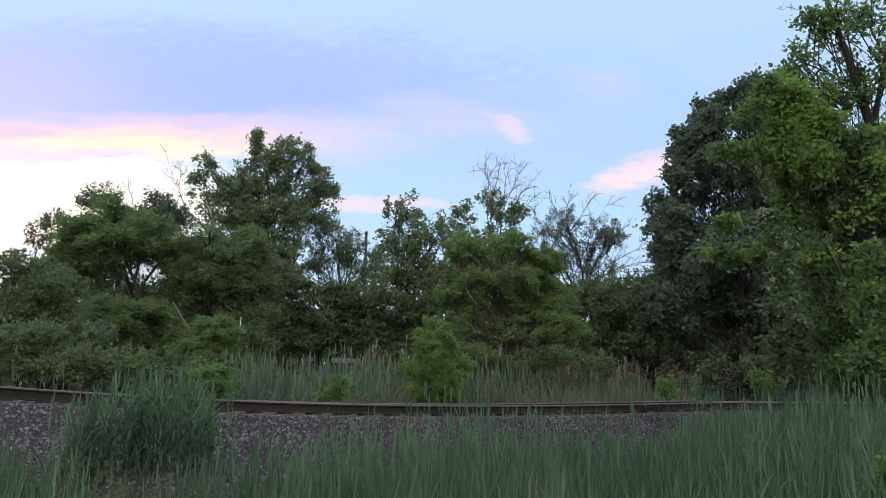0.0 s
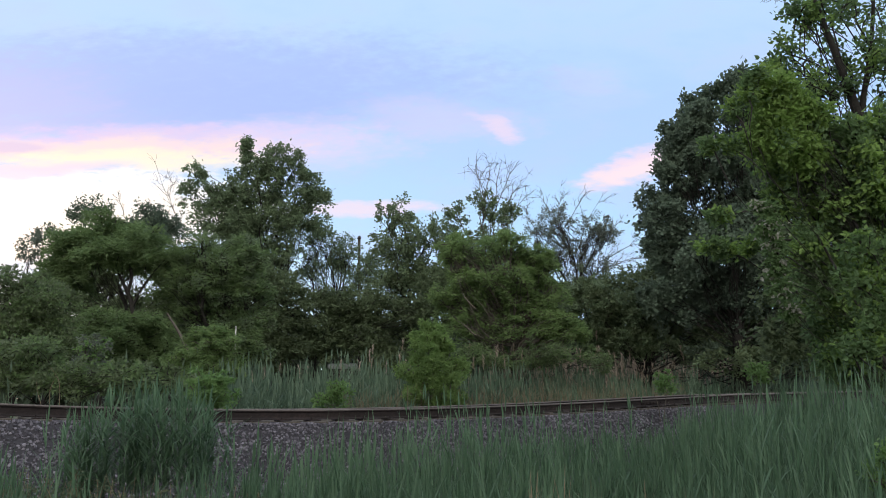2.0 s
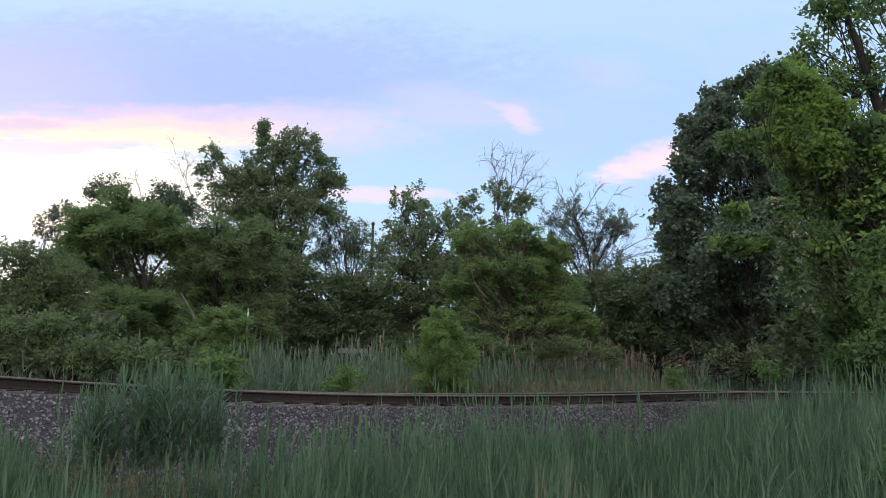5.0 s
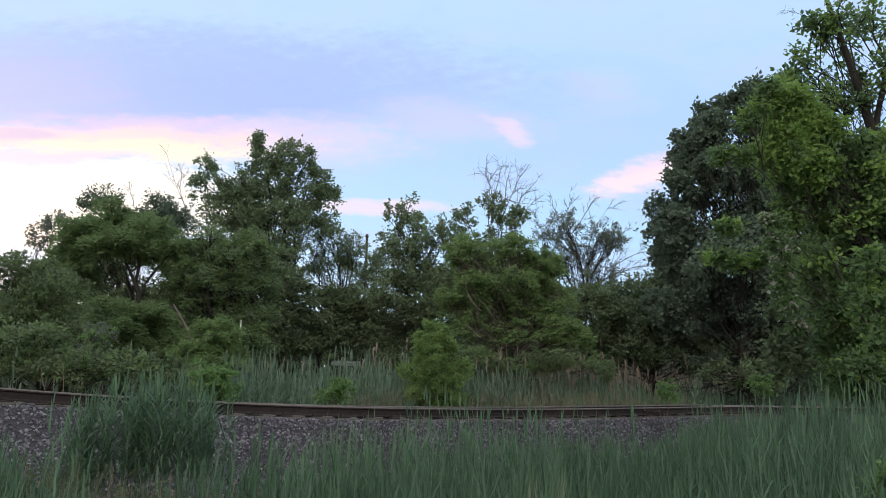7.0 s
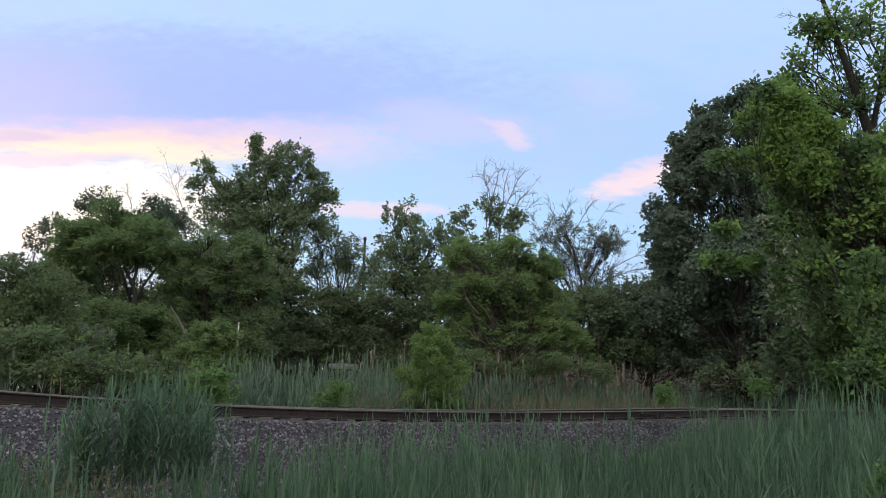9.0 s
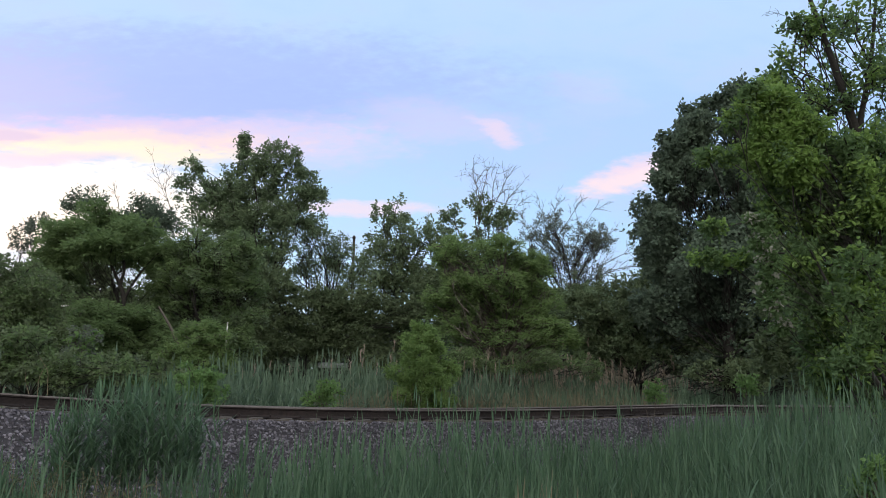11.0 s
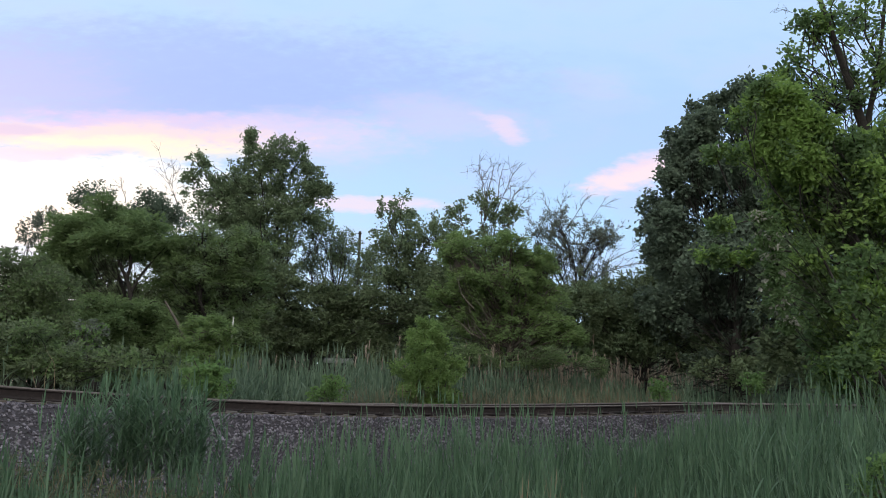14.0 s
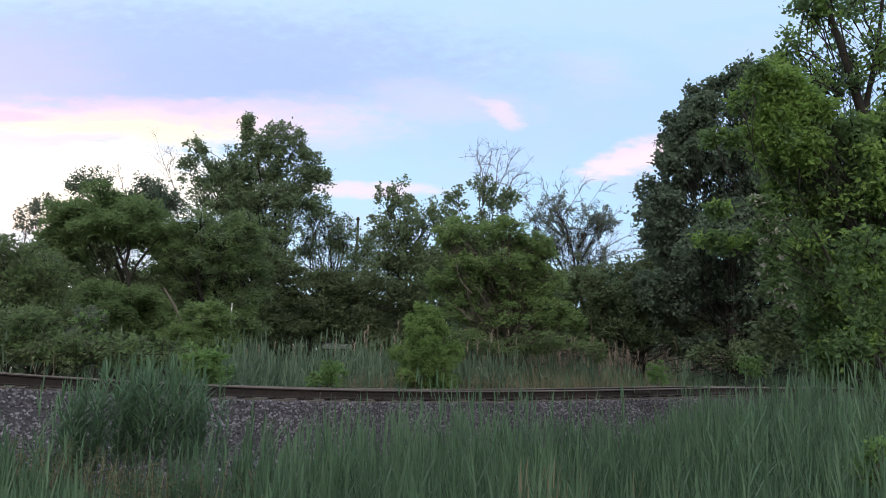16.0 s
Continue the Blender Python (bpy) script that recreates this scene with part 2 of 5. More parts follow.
def bend(a, b, r, steps=6, wild=0.12):
    """A bent line from a to b."""
    a, b = np.asarray(a, float), np.asarray(b, float)
    t = np.linspace(0, 1, steps)[:, None]
    size = np.linalg.norm(b - a)
    sway = r.normal(0, wild * size, (2, 3))
    return a + (b - a) * t + np.sin(np.pi * t) * sway[0] + np.sin(2 * np.pi * t) * sway[1] * 0.5


def leaf_mesh(name, at, axis, length, ratio, mat, r, near=False, tilt=0.9):
    """Folded leaves, one at each point, along the given axes."""
    n = len(at)
    axis = unit(axis)
    side = unit(np.cross(axis, unit(r.normal(size=(n, 3)) * tilt + np.array([0, -0.25, 0.8]))))
    up = np.cross(side, axis)
    ln = (length * r.uniform(0.6, 1.25, n))[:, None]
    wd = ln * ratio
    if near:
        v = np.stack([at, at + axis * ln * 0.3 + side * wd * 0.48 + up * wd * 0.15, at + axis * ln * 0.68 + side * wd * 0.36 + up * wd * 0.1,
                      at + axis * ln - up * ln * 0.12, at + axis * ln * 0.68 - side * wd * 0.36 + up * wd * 0.1,
                      at + axis * ln * 0.3 - side * wd * 0.48 + up * wd * 0.15], 1)
        f = np.arange(n)[:, None] * 6
        faces = [np.concatenate([f + [0, 1, 2, 3], f + [0, 3, 4, 5]])]
    else:
        v = np.stack([at, at + axis * ln * 0.45 + side * wd * 0.5 + up * wd * 0.2, at + axis * ln, at + axis * ln * 0.45 - side * wd * 0.5 + up * wd * 0.2], 1)
        f = np.arange(n)[:, None] * 4
        faces = [np.concatenate([f + [0, 1, 2], f + [0, 2, 3]])]
    return mesh_np(name, v.reshape(-1, 3), faces, mat)


def ball(r, n, power=0.45):
    d = unit(r.normal(size=(n, 3)))
    return d * (r.uniform(0, 1, n) ** power)[:, None]


# ---- the lie of the land ----
TRACK_AT = np.array([-6.2, 11.1])
ALONG = np.array([0.8330, 0.5533])
ACROSS = np.array([0.5533, -0.8330])  # towards the camera's side


def track_sn(x, y):
    dx, dy = x - TRACK_AT[0], y - TRACK_AT[1]
    return dx * ALONG[0] + dy * ALONG[1], dx * ACROSS[0] + dy * ACROSS[1]


def rail_top(s):
    s = np.clip(s, -1.5, 16.5)
    return 1.5385 - 0.068126 * s + 0.0058187 * s ** 2 - 0.000129497 * s ** 3


def ground(x, y):
    x, y = np.asarray(x, float), np.asarray(y, float)
    s, n = track_sn(x, y)
    low = 0.06 * np.sin(x * 0.9 + 1.0) * np.sin(y * 0.7) + 0.04 * np.sin(x * 2.3 + y * 1.7)
    low = low + np.where(n < 0, 0.45, 0.0)
    bed = rail_top(s) - 0.27 - np.maximum(0.0, np.abs(n + 0.72) - 1.35) / 1.55
    return np.maximum(low, bed)


def axis_grid(fine_lo, fine_hi, step, far):
    mid = np.arange(fine_lo, fine_hi + step / 2, step)
    out = [fine_hi + 2.0 * 1.5 ** i for i in range(1, 16) if fine_hi + 2.0 * 1.5 ** i < far] + [far]
    neg = [fine_lo - 2.0 * 1.5 ** i for i in range(1, 16) if fine_lo - 2.0 * 1.5 ** i > -far] + [-far]
    return np.array(sorted(neg) + list(mid) + out)


gx, gy = axis_grid(-24, 26, 0.3, 900.0), axis_grid(-4, 40, 0.3, 900.0)
XX, YY = np.meshgrid(gx, gy)
ZZ = ground(XX, YY) + 0.015 * np.sin(XX * 7.1 + YY * 3.0) * np.sin(YY * 6.3)
idx = np.arange(XX.size).reshape(XX.shape)
quads = np.stack([idx[:-1, :-1], idx[:-1, 1:], idx[1:, 1:], idx[1:, :-1]], -1).reshape(-1, 4)
land = new("ground", mesh_np("ground", np.stack([XX, YY, ZZ], -1).reshape(-1, 3), [quads], SOIL, True))
tagged(land, label="dark damp soil under reeds beside the railway bank", category="ground", kind="structure")

# ballast bed: a sheet just over the bank in a shadow-dark colour, and the loose stones on it
bs, bn = np.arange(-14, 40.01, 0.25), np.arange(-3.4, 2.75, 0.15)
BS, BN = np.meshgrid(bs, bn)
BX, BY = TRACK_AT[0] + BS * ALONG[0] + BN * ACROSS[0], TRACK_AT[1] + BS * ALONG[1] + BN * ACROSS[1]
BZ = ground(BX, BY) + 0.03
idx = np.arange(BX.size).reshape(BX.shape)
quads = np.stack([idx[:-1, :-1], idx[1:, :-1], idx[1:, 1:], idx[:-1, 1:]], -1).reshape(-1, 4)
ballast = new("ballast", mesh_np("ballast", np.stack([BX, BY, BZ], -1).reshape(-1, 3), [quads], GRIT_SHADE, True))
tagged(ballast, label="bank of grey-purple crushed stone ballast under the rails", category="ballast", kind="structure")


def stones(name, count, s_range, n_range, size):
    r = np.random.default_rng(41)
    s, n = r.uniform(*s_range, count), r.uniform(*n_range, count)
    x, y = TRACK_AT[0] + s * ALONG[0] + n * ACROSS[0], TRACK_AT[1] + s * ALONG[1] + n * ACROSS[1]
    at = np.stack([x, y, ground(x, y) + 0.04], 1)
    base = np.array([[-1, -1, -1], [1, -1, -1], [1, 1, -1], [-1, 1, -1], [-1, -1, 1], [1, -1, 1], [1, 1, 1], [-1, 1, 1]], float)
    v = base[None] * r.uniform(0.45, 1.1, (count, 8, 3)) * (size * r.uniform(0.55, 1.3, (count, 1, 1))) * r.uniform(0.7, 1.2, (count, 1, 3))
    q = unit(r.normal(size=(count, 4)))
    w, a, b, c = q.T
    rot = np.stack([1 - 2 * (b * b + c * c), 2 * (a * b - c * w), 2 * (a * c + b * w), 2 * (a * b + c * w), 1 - 2 * (a * a + c * c), 2 * (b * c - a * w),
                    2 * (a * c - b * w), 2 * (b * c + a * w), 1 - 2 * (a * a + b * b)], 1).reshape(-1, 3, 3)
    v = np.einsum("nij,nkj->nki", rot, v) + at[:, None]
    f = np.arange(count)[:, None, None] * 8 + np.array([[0, 3, 2, 1], [4, 5, 6, 7], [0, 1, 5, 4], [1, 2, 6, 5], [2, 3, 7, 6], [3, 0, 4, 7]])[None]
    ob = part(name, mesh_np(name, v.reshape(-1, 3), [f.reshape(-1, 4)], STONE), ballast, "loose angular grey and purplish stones", "stuff")
    return ob


stones("loose_stones", 27000, (-1.8, 15.0), (-0.15, 2.25), 0.0178)


# ---- railway ----
def build_track():
    track = tagged(new("railway_track"), label="rusty railway track on a ballast bank behind reeds", category="railway track")
    profile = [(-0.070, 0), (0.070, 0), (0.070, 0.012), (0.016, 0.03), (0.010, 0.045), (0.010, 0.120), (0.036, 0.134), (0.037, 0.160), (0.030, 0.170),
               (-0.030, 0.170), (-0.037, 0.160), (-0.036, 0.134), (-0.010, 0.120), (-0.010, 0.045), (-0.016, 0.03), (-0.070, 0.012)]
    ss = np.arange(-14, 40.01, 0.4)

    def sweep(name, outline, n0, mat, lo=-14.0, hi=40.0):
        sv = ss[(ss >= lo) & (ss <= hi)]
        k = len(outline)
        v = []
        for s in sv:
            for a, h in outline:
                p = TRACK_AT + s * ALONG + (n0 + a) * ACROSS
                v.append((p[0], p[1], float(rail_top(s)) - 0.170 + h))
        q = [[i * k + j, i * k + (j + 1) % k, (i + 1) * k + (j + 1) % k, (i + 1) * k + j] for i in range(len(sv) - 1) for j in range(k)]
        return mesh_np(name, v, [np.array(q)], mat)

    for n0 in (0.0, -1.50):
        rail = part("rail", sweep("rail", profile, n0, RUST), track, "rust-brown steel rail with a worn head")
        # wraps the head's upper side too, as a painted pale highlight line
        head = [(-0.0385, 0.150), (0.0385, 0.150), (0.0385, 0.163), (0.030, 0.174), (-0.030, 0.174), (-0.0385, 0.163)]
        part("rail_head", sweep("rail_head", head, n0, RAILTOP), rail, "dull worn running surface and upper side, paled as a sky highlight")
    # sleepers, half sunk in the stones
    bm = bmesh.new()
    bmesh.ops.create_cube(bm, size=1, matrix=Matrix.Diagonal((0.22, 2.55, 0.17, 1)))
    bmesh.ops.bevel(bm, geom=bm.edges[:], offset=0.012, segments=1, affect="EDGES")
    sleeper = finish(bm, "sleeper", TIMBER)
    bm = bmesh.new()
    bmesh.ops.create_cube(bm, size=1, matrix=Matrix.Diagonal((0.19, 0.34, 0.02, 1)))
    bmesh.ops.bevel(bm, geom=bm.edges[:], offset=0.004, segments=1, affect="EDGES")
    plate = finish(bm, "tie_plate", RUST)
    bm = bmesh.new()
    bmesh.ops.create_cone(bm, cap_ends=True, segments=8, radius1=0.011, radius2=0.011, depth=0.06)
    bmesh.ops.create_cone(bm, cap_ends=True, segments=8, radius1=0.022, radius2=0.014, depth=0.018, matrix=Matrix.Translation((0, 0, 0.035)))
    spike = finish(bm, "spike", RUST)
    turn = math.atan2(ALONG[1], ALONG[0])
    r = random.Random(5)
    for i in range(-20, 72):
        s = i * 0.53 + r.uniform(-0.03, 0.03)
        p = TRACK_AT + s * ALONG - 0.75 * ACROSS
        z = float(rail_top(s)) - 0.170 - 0.024
        tie = part("sleeper", sleeper, track, "dark weathered timber sleeper")
        tie.matrix_basis = pose(p[0], p[1], z - 0.085, 0, 0, math.degrees(turn) + r.uniform(-1, 1))
        for side in (0.75, -0.75):
            pl = part("tie_plate", plate, tie)
            pl.matrix_basis = pose(0, -side, 0.085 + 0.0105)
            if -1 <= s <= 20 and side > 0:
                for dx, dy in ((-0.06, -0.1), (0.06, 0.1)):
                    sp = part("spike", spike, tie)
                    sp.matrix_basis = pose(dx, -side + dy, 0.085 + 0.03)
    # bolted joint bars on the near rail
    for s in (1.6, 13.5):
        p = TRACK_AT + s * ALONG + 0.022 * ACROSS
        bm = bmesh.new()
        bmesh.ops.create_cube(bm, size=1, matrix=Matrix.Diagonal((0.72, 0.022, 0.085, 1)))
        bmesh.ops.bevel(bm, geom=bm.edges[:], offset=0.006, segments=1, affect="EDGES")
        for k in range(6):
            bmesh.ops.create_cone(bm, cap_ends=True, segments=6, radius1=0.02, radius2=0.02, depth=0.03,
                                  matrix=Matrix.Translation((-0.3 + k * 0.12, -0.02, 0)) @ Matrix.Rotation(math.pi / 2, 4, "X"))
        bar = part("joint_bar", finish(bm, "joint_bar", RUST), track, "rusty bolted joint bar")
        bar.matrix_basis = pose(p[0], p[1], float(rail_top(s)) - 0.09, 0, 0, math.degrees(turn))
    return track


build_track()


# ---- trees and bushes ----
def branchlets(r, top, size, want, per, clump, droop, gaps):
    """Leaves in tight tufts up many short shoots that point outwards and up, so that the crown ends in spikes."""
    small = min(size[0], 1.3)
    count = max(7, int(want / (per * 4)))
    d = unit(r.normal(size=(count, 3)) + np.array([0, 0, 0.35]))
    start = top + d * size * (r.uniform(0.03, 0.52, count) ** 0.7)[:, None]
    way = unit(d * size / size.max() * 1.1 + np.array([0, 0, 0.45]) + r.normal(0, 0.32, (count, 3)))
    length = r.uniform(0.32, 0.70, count) * (0.35 * small + 0.65 * np.minimum(1.3, (np.abs(way) * size).sum(1)))
    length = np.where(r.uniform(size=count) < gaps, length * 0.3, length)
    t = np.linspace(0.25, 1.0, 4)
    tuft = start[:, None] + way[:, None] * (length[:, None] * t)[..., None] + r.normal(0, 0.16, (count, 4, 3)) * length[:, None, None]
    spread = clump * (np.linspace(0.62, 0.34, 4)[None] * r.uniform(0.7, 1.25, (count, 4)))[..., None, None]
    p = tuft[:, :, None] + r.normal(size=(count, 4, per, 3)) * spread
    ax = way[:, None, None] * 0.7 + r.normal(size=p.shape) * np.array([1, 1, 0.8]) - np.array([0, 0, droop])
    stalks = [np.stack([a, (a + b) / 2 + r.normal(0, 0.03, 3), b]) for a, b in zip(start, tuft[:, -1])]
    return p.reshape(-1, 3), ax.reshape(-1, 3), stalks


def fronds(r, top, size, want, per, clump, droop, gaps):
    """Leaves in flat sprays that reach outwards, one layer over another, and sag at their ends."""
    n = int(per * 3)
    count = max(6, int(want / n))
    d = unit(r.normal(size=(count, 3)) * np.array([1, 1, 0.9]))
    start = top + d * size * (r.uniform(0.0, 0.75, count) ** 0.6)[:, None]
    way = unit(d * np.array([1, 1, 0.3]) + np.array([0, 0, 0.3]) + r.normal(0, 0.32, (count, 3)))
    length = r.uniform(0.35, 0.75, count) * min(size[0], 1.3) + 0.08
    side = unit(np.cross(way, np.array([0, 0, 1.0])) + r.normal(0, 0.12, (count, 3)))
    t = r.uniform(0.0, 1.0, (count, n)) ** 0.8
    w = r.normal(0, 0.24, (count, n)) * (1.15 - 0.75 * t)
    p = start[:, None] + (way[:, None] * t[..., None] + side[:, None] * w[..., None]) * length[:, None, None]
    p[..., 2] -= 0.28 * length[:, None] * (t ** 2 + 1.5 * w ** 2)
    p += r.normal(0, 0.3 * clump, p.shape)
    ax = way[:, None] * 0.6 + side[:, None] * np.sign(w)[..., None] + r.normal(0, 0.45, p.shape) - np.array([0, 0, droop])
    stalks = [np.stack([a, a + v * l * 0.5, a + v * l * 0.9 - np.array([0, 0, 0.2 * l])]) for a, v, l in zip(start, way, length)]
    return p.reshape(-1, 3), ax.reshape(-1, 3), stalks


def layered(lobes, seed, count, spread, rise, core=0.5, shell=1.5):
    """Thins the lobes to a loose core and sets many small clumps of leaves over the outside of the crown."""
    r = np.random.default_rng(seed + 500)
    cen, size = np.array([c for c, _, _ in lobes]), np.array([(a, a, b) for _, a, b in lobes])
    weight = size[:, 0] * size[:, 2]
    out = []
    for _ in range(count * 6):
        if len(out) == count:
            break
        i = r.choice(len(lobes), p=weight / weight.sum())
        d = unit(r.normal(size=3) + np.array([0, 0, 0.3]))
        k = r.uniform(0.65, 1.25)
        p = cen[i] + d * np.maximum(0.05, size[i] - 0.6 * k * np.array([spread, spread, rise]))
        if np.any((((p - cen) / size) ** 2).sum(1) < 0.45):
            continue
        out.append((tuple(p), spread * k, rise * k))
    small = [(c, a * 0.85, b * 0.85) for c, a, b in lobes]
    return small + out, [core] * len(small) + [shell] * len(out)


def make_tree(name, label, base, lobes, mat, bark=BARK, leaf=0.1, ratio=0.6, cover=3.0, clump=0.28, trunk_r=0.14, droop=0.3, gaps=0.0,
              seed=1, category="tree", twigs=14, near=False, group="", stems=1, flat=0.7, sink=0.1, second=None, puff=0.9, sprays=8, spray_leaf=1.0, limb_k=1.0, style="puff", tilt=0.9, tiers=None):
    """A tree from its crown's lobes, each (centre, spread, rise). Limbs reach every lobe; leaves sit in clumps on twigs."""
    r = np.random.default_rng(seed)
    bx, by = base
    bz = float(ground(bx, by)) - sink
    root = np.array([bx, by, bz])
    thing = tagged(new(name), label=label, category=category, group=group)
    thing.matrix_basis = pose(bx, by, bz)
    wood = Tubes(6 if near else 5)
    shares = [1.0] * len(lobes)
    if tiers:
        lobes, shares = layered(lobes, seed, *tiers)
    tops = [np.array(c) - root for c, _, _ in lobes]
    mean = np.mean(tops, axis=0)
    low_z = min(t[2] for t in tops) * 0.55
    fork = np.array([mean[0] * 0.6, mean[1] * 0.6, max(low_z, 0.8 * mean[2])])
    spine = None
    for k in range(stems):
        start = np.array([r.normal(0, 0.12 * (stems > 1)), r.normal(0, 0.12 * (stems > 1)), 0.0])
        line = bend(start, fork + (start * 2.5 if k else 0.0), r, 9, 0.03)
        wood.add(line, np.linspace(trunk_r * 1.25, trunk_r * 0.5, 9))
        spine = line if spine is None else spine
    points, axes, points2, axes2 = [], [], [], []
    for (c, rx, rz), top, share_ in zip(lobes, tops, shares):
        limb_r = limb_k * trunk_r * (0.25 + 0.25 * min(1.0, rx / 2.0))
        joint = int(np.argmin(np.abs(spine[:, 2] - max(low_z, 0.62 * top[2]))))
        limb = bend(spine[joint], top + np.array([0, 0, rz * 0.35]), r, 8, 0.07)
        if share_ <= 1.0:
            wood.add(limb, np.linspace(limb_r, limb_r * 0.25, 8))
        area = np.pi * rx * rz * 4
        want = cover * share_ * area / (0.5 * leaf * leaf * ratio)
        # smaller puffs over the lobe's outside, each a cap of leaf sprays
        size = np.array([rx, rx, rz])
        per = int(22 if not near else 16)
        if style != "puff":
            p, ax, stalks = (branchlets if style == "spike" else fronds)(r, top, size, int(want), per, clump, droop, gaps)
            for line in stalks[:twigs * 3]:
                wood.add(line, np.linspace(0.016, 0.005, len(line)))
            for line in stalks[:twigs if share_ <= 1.0 else 0]:
                k = r.integers(2, 7)
                wood.add(bend(limb[k], line[0], r, 5, 0.1), np.linspace(limb_r * 0.32, 0.012, 5))
            low_ok = p[:, 2] > 0.25
            p, ax = p[low_ok], ax[low_ok]
            if second is not None:
                cell = np.sin(p * 2.3 / max(0.25, clump) + seed).sum(1) + r.normal(0, 0.5, len(p))
                pick = cell > np.quantile(cell, 1 - second[1]) if len(cell) else np.zeros(0, bool)
                points2.append(p[pick])
                axes2.append(ax[pick])
                p, ax = p[~pick], ax[~pick]
            points.append(p)
            axes.append(ax)
            continue
        puffs = int(np.clip(area * puff, 9, 34))
        pd = unit(r.normal(size=(puffs, 3)) + np.array([0, 0, 0.25]))
        pr = r.uniform(0.30, 0.52, puffs) * (1 if puffs > 12 else 1.2)
        pc = pd * (r.uniform(0.45, 1.0, puffs) ** 0.6 * (1.04 - pr * 0.7))[:, None]
        if gaps:
            keep = r.uniform(size=puffs) > gaps
            pd, pr, pc = pd[keep], pr[keep], pc[keep]
        share = pr ** 2 / (pr ** 2).sum()
        cen = []
        for q in range(len(pr)):
            cnt = max(2, int(want / per * share[q]))
            o = ball(r, cnt, 0.28)
            o = o[(o[:, 2] > -0.55) | (r.uniform(size=cnt) < 0.35)]
            cen.append(top + (pc[q] + o * pr[q] * r.uniform(0.85, 1.15, (len(o), 1))) * np.array([rx, rx, rz]))
        cen = np.concatenate(cen)
        tips = []
        for q in range(sprays):
            d = unit(r.normal(size=3) * np.array([1, 1, 0.8]) + np.array([0, 0, 0.45]))
            a0 = top + d * np.array([rx, rx, rz]) * r.uniform(0.6, 0.85)
            a1 = a0 + unit(d + np.array([0, 0, 0.5])) * r.uniform(0.25, 0.5) * min(rx, 1.6)
            line = bend(a0, a1, r, 7, 0.06)
            wood.add(line, np.linspace(0.014, 0.004, 7))
            if r.uniform() < spray_leaf:
                tips.append(line[2::2] + r.normal(0, 0.04, (3, 3)))
        tight = np.ones(len(cen))
        if tips:
            tips = np.concatenate(tips)
            cen, tight = np.concatenate([cen, tips]), np.concatenate([tight, np.full(len(tips), 0.38)])
        tight, cen = tight[cen[:, 2] > 0.25], cen[cen[:, 2] > 0.25]
        if not len(cen):
            continue
        for j in r.choice(len(cen), min(twigs, len(cen)), replace=False):
            k = r.integers(2, 7)
            tw = bend(limb[k], cen[j], r, 5, 0.1)
            wood.add(tw, np.linspace(limb_r * 0.32, 0.006, 5))
        spread = clump * (0.35 + 0.5 * r.uniform(size=(len(cen), 1, 1))) * tight[:, None, None]
        g = r.normal(size=(len(cen), per, 3)) * spread * np.array([1, 1, flat * 0.7])
        p = (cen[:, None] + g).reshape(-1, 3)
        out = np.repeat(unit(cen - top), per, axis=0)
        ax = r.normal(size=p.shape) * np.array([1, 1, 0.7]) + out * 0.5 - np.array([0, 0, droop])
        if second is not None:
            pick = np.repeat(r.uniform(size=len(cen)) < second[1], per)
            points2.append(p[pick])
            axes2.append(ax[pick])
            p, ax = p[~pick], ax[~pick]
        points.append(p)
        axes.append(ax)
    part("trunk", wood.mesh("trunk", bark), thing, "bark-covered trunk and limbs")
    part("crown", leaf_mesh("crown", np.concatenate(points), np.concatenate(axes), leaf, ratio, mat, r, near, tilt), thing, kind="stuff")
    if second is not None and sum(len(p) for p in points2):
        part("foliage", leaf_mesh("foliage", np.concatenate(points2), np.concatenate(axes2), leaf, ratio, second[0], r, near, tilt), thing, second[2], "stuff")
    return thing


def big_limb(thing, pts, radii, mat):
    """A stout bent limb of a tree, through the given places."""
    o = np.array(thing.matrix_basis.translation)
    p = np.array(pts) - o
    t = np.linspace(0, len(p) - 1, 4 * len(p))
    line = np.stack([np.interp(t, np.arange(len(p)), p[:, k]) for k in range(3)], 1)
    line[1:-1] = (line[:-2] + line[1:-1] + line[2:]) / 3
    wood = Tubes(8)
    wood.add(line, np.interp(t, np.arange(len(p)), radii))
    part("limb", wood.mesh("limb", mat), thing, "stout dark limb")


def bare_branches(thing, lines, mat, seed, twig_count=7, radius=0.02):
    """Leafless branches that fork into fine twigs, under a tree."""
    r = np.random.default_rng(seed)
    o = np.array(thing.matrix_basis.translation)
    for a, b in lines:
        wood = Tubes(4)
        a, b = np.array(a) - o, np.array(b) - o
        main = bend(a, b, r, 8, 0.05)
        wood.add(main, np.linspace(radius, radius * 0.25, 8))
        size = np.linalg.norm(b - a)
        for k in range(twig_count):
            i = r.integers(1, 8)
            end = main[i] + unit((b - a) + r.normal(0, 0.55, 3) * size) * size * r.uniform(0.25, 0.5)
            tw = bend(main[i], end, r, 5, 0.08)
            wood.add(tw, np.linspace(radius * 0.45, radius * 0.16, 5))
            for q in range(3):
                e2 = tw[2] + unit((end - main[i]) + r.normal(0, 0.6, 3) * size * 0.4) * size * r.uniform(0.1, 0.22)
                wood.add(bend(tw[2], e2, r, 3, 0.05), np.linspace(radius * 0.25, radius * 0.12, 3))
        part("dead_branch", wood.mesh("dead_branch", mat), thing, "bare leafless twigs")


def L(*spec):
    return list(spec)


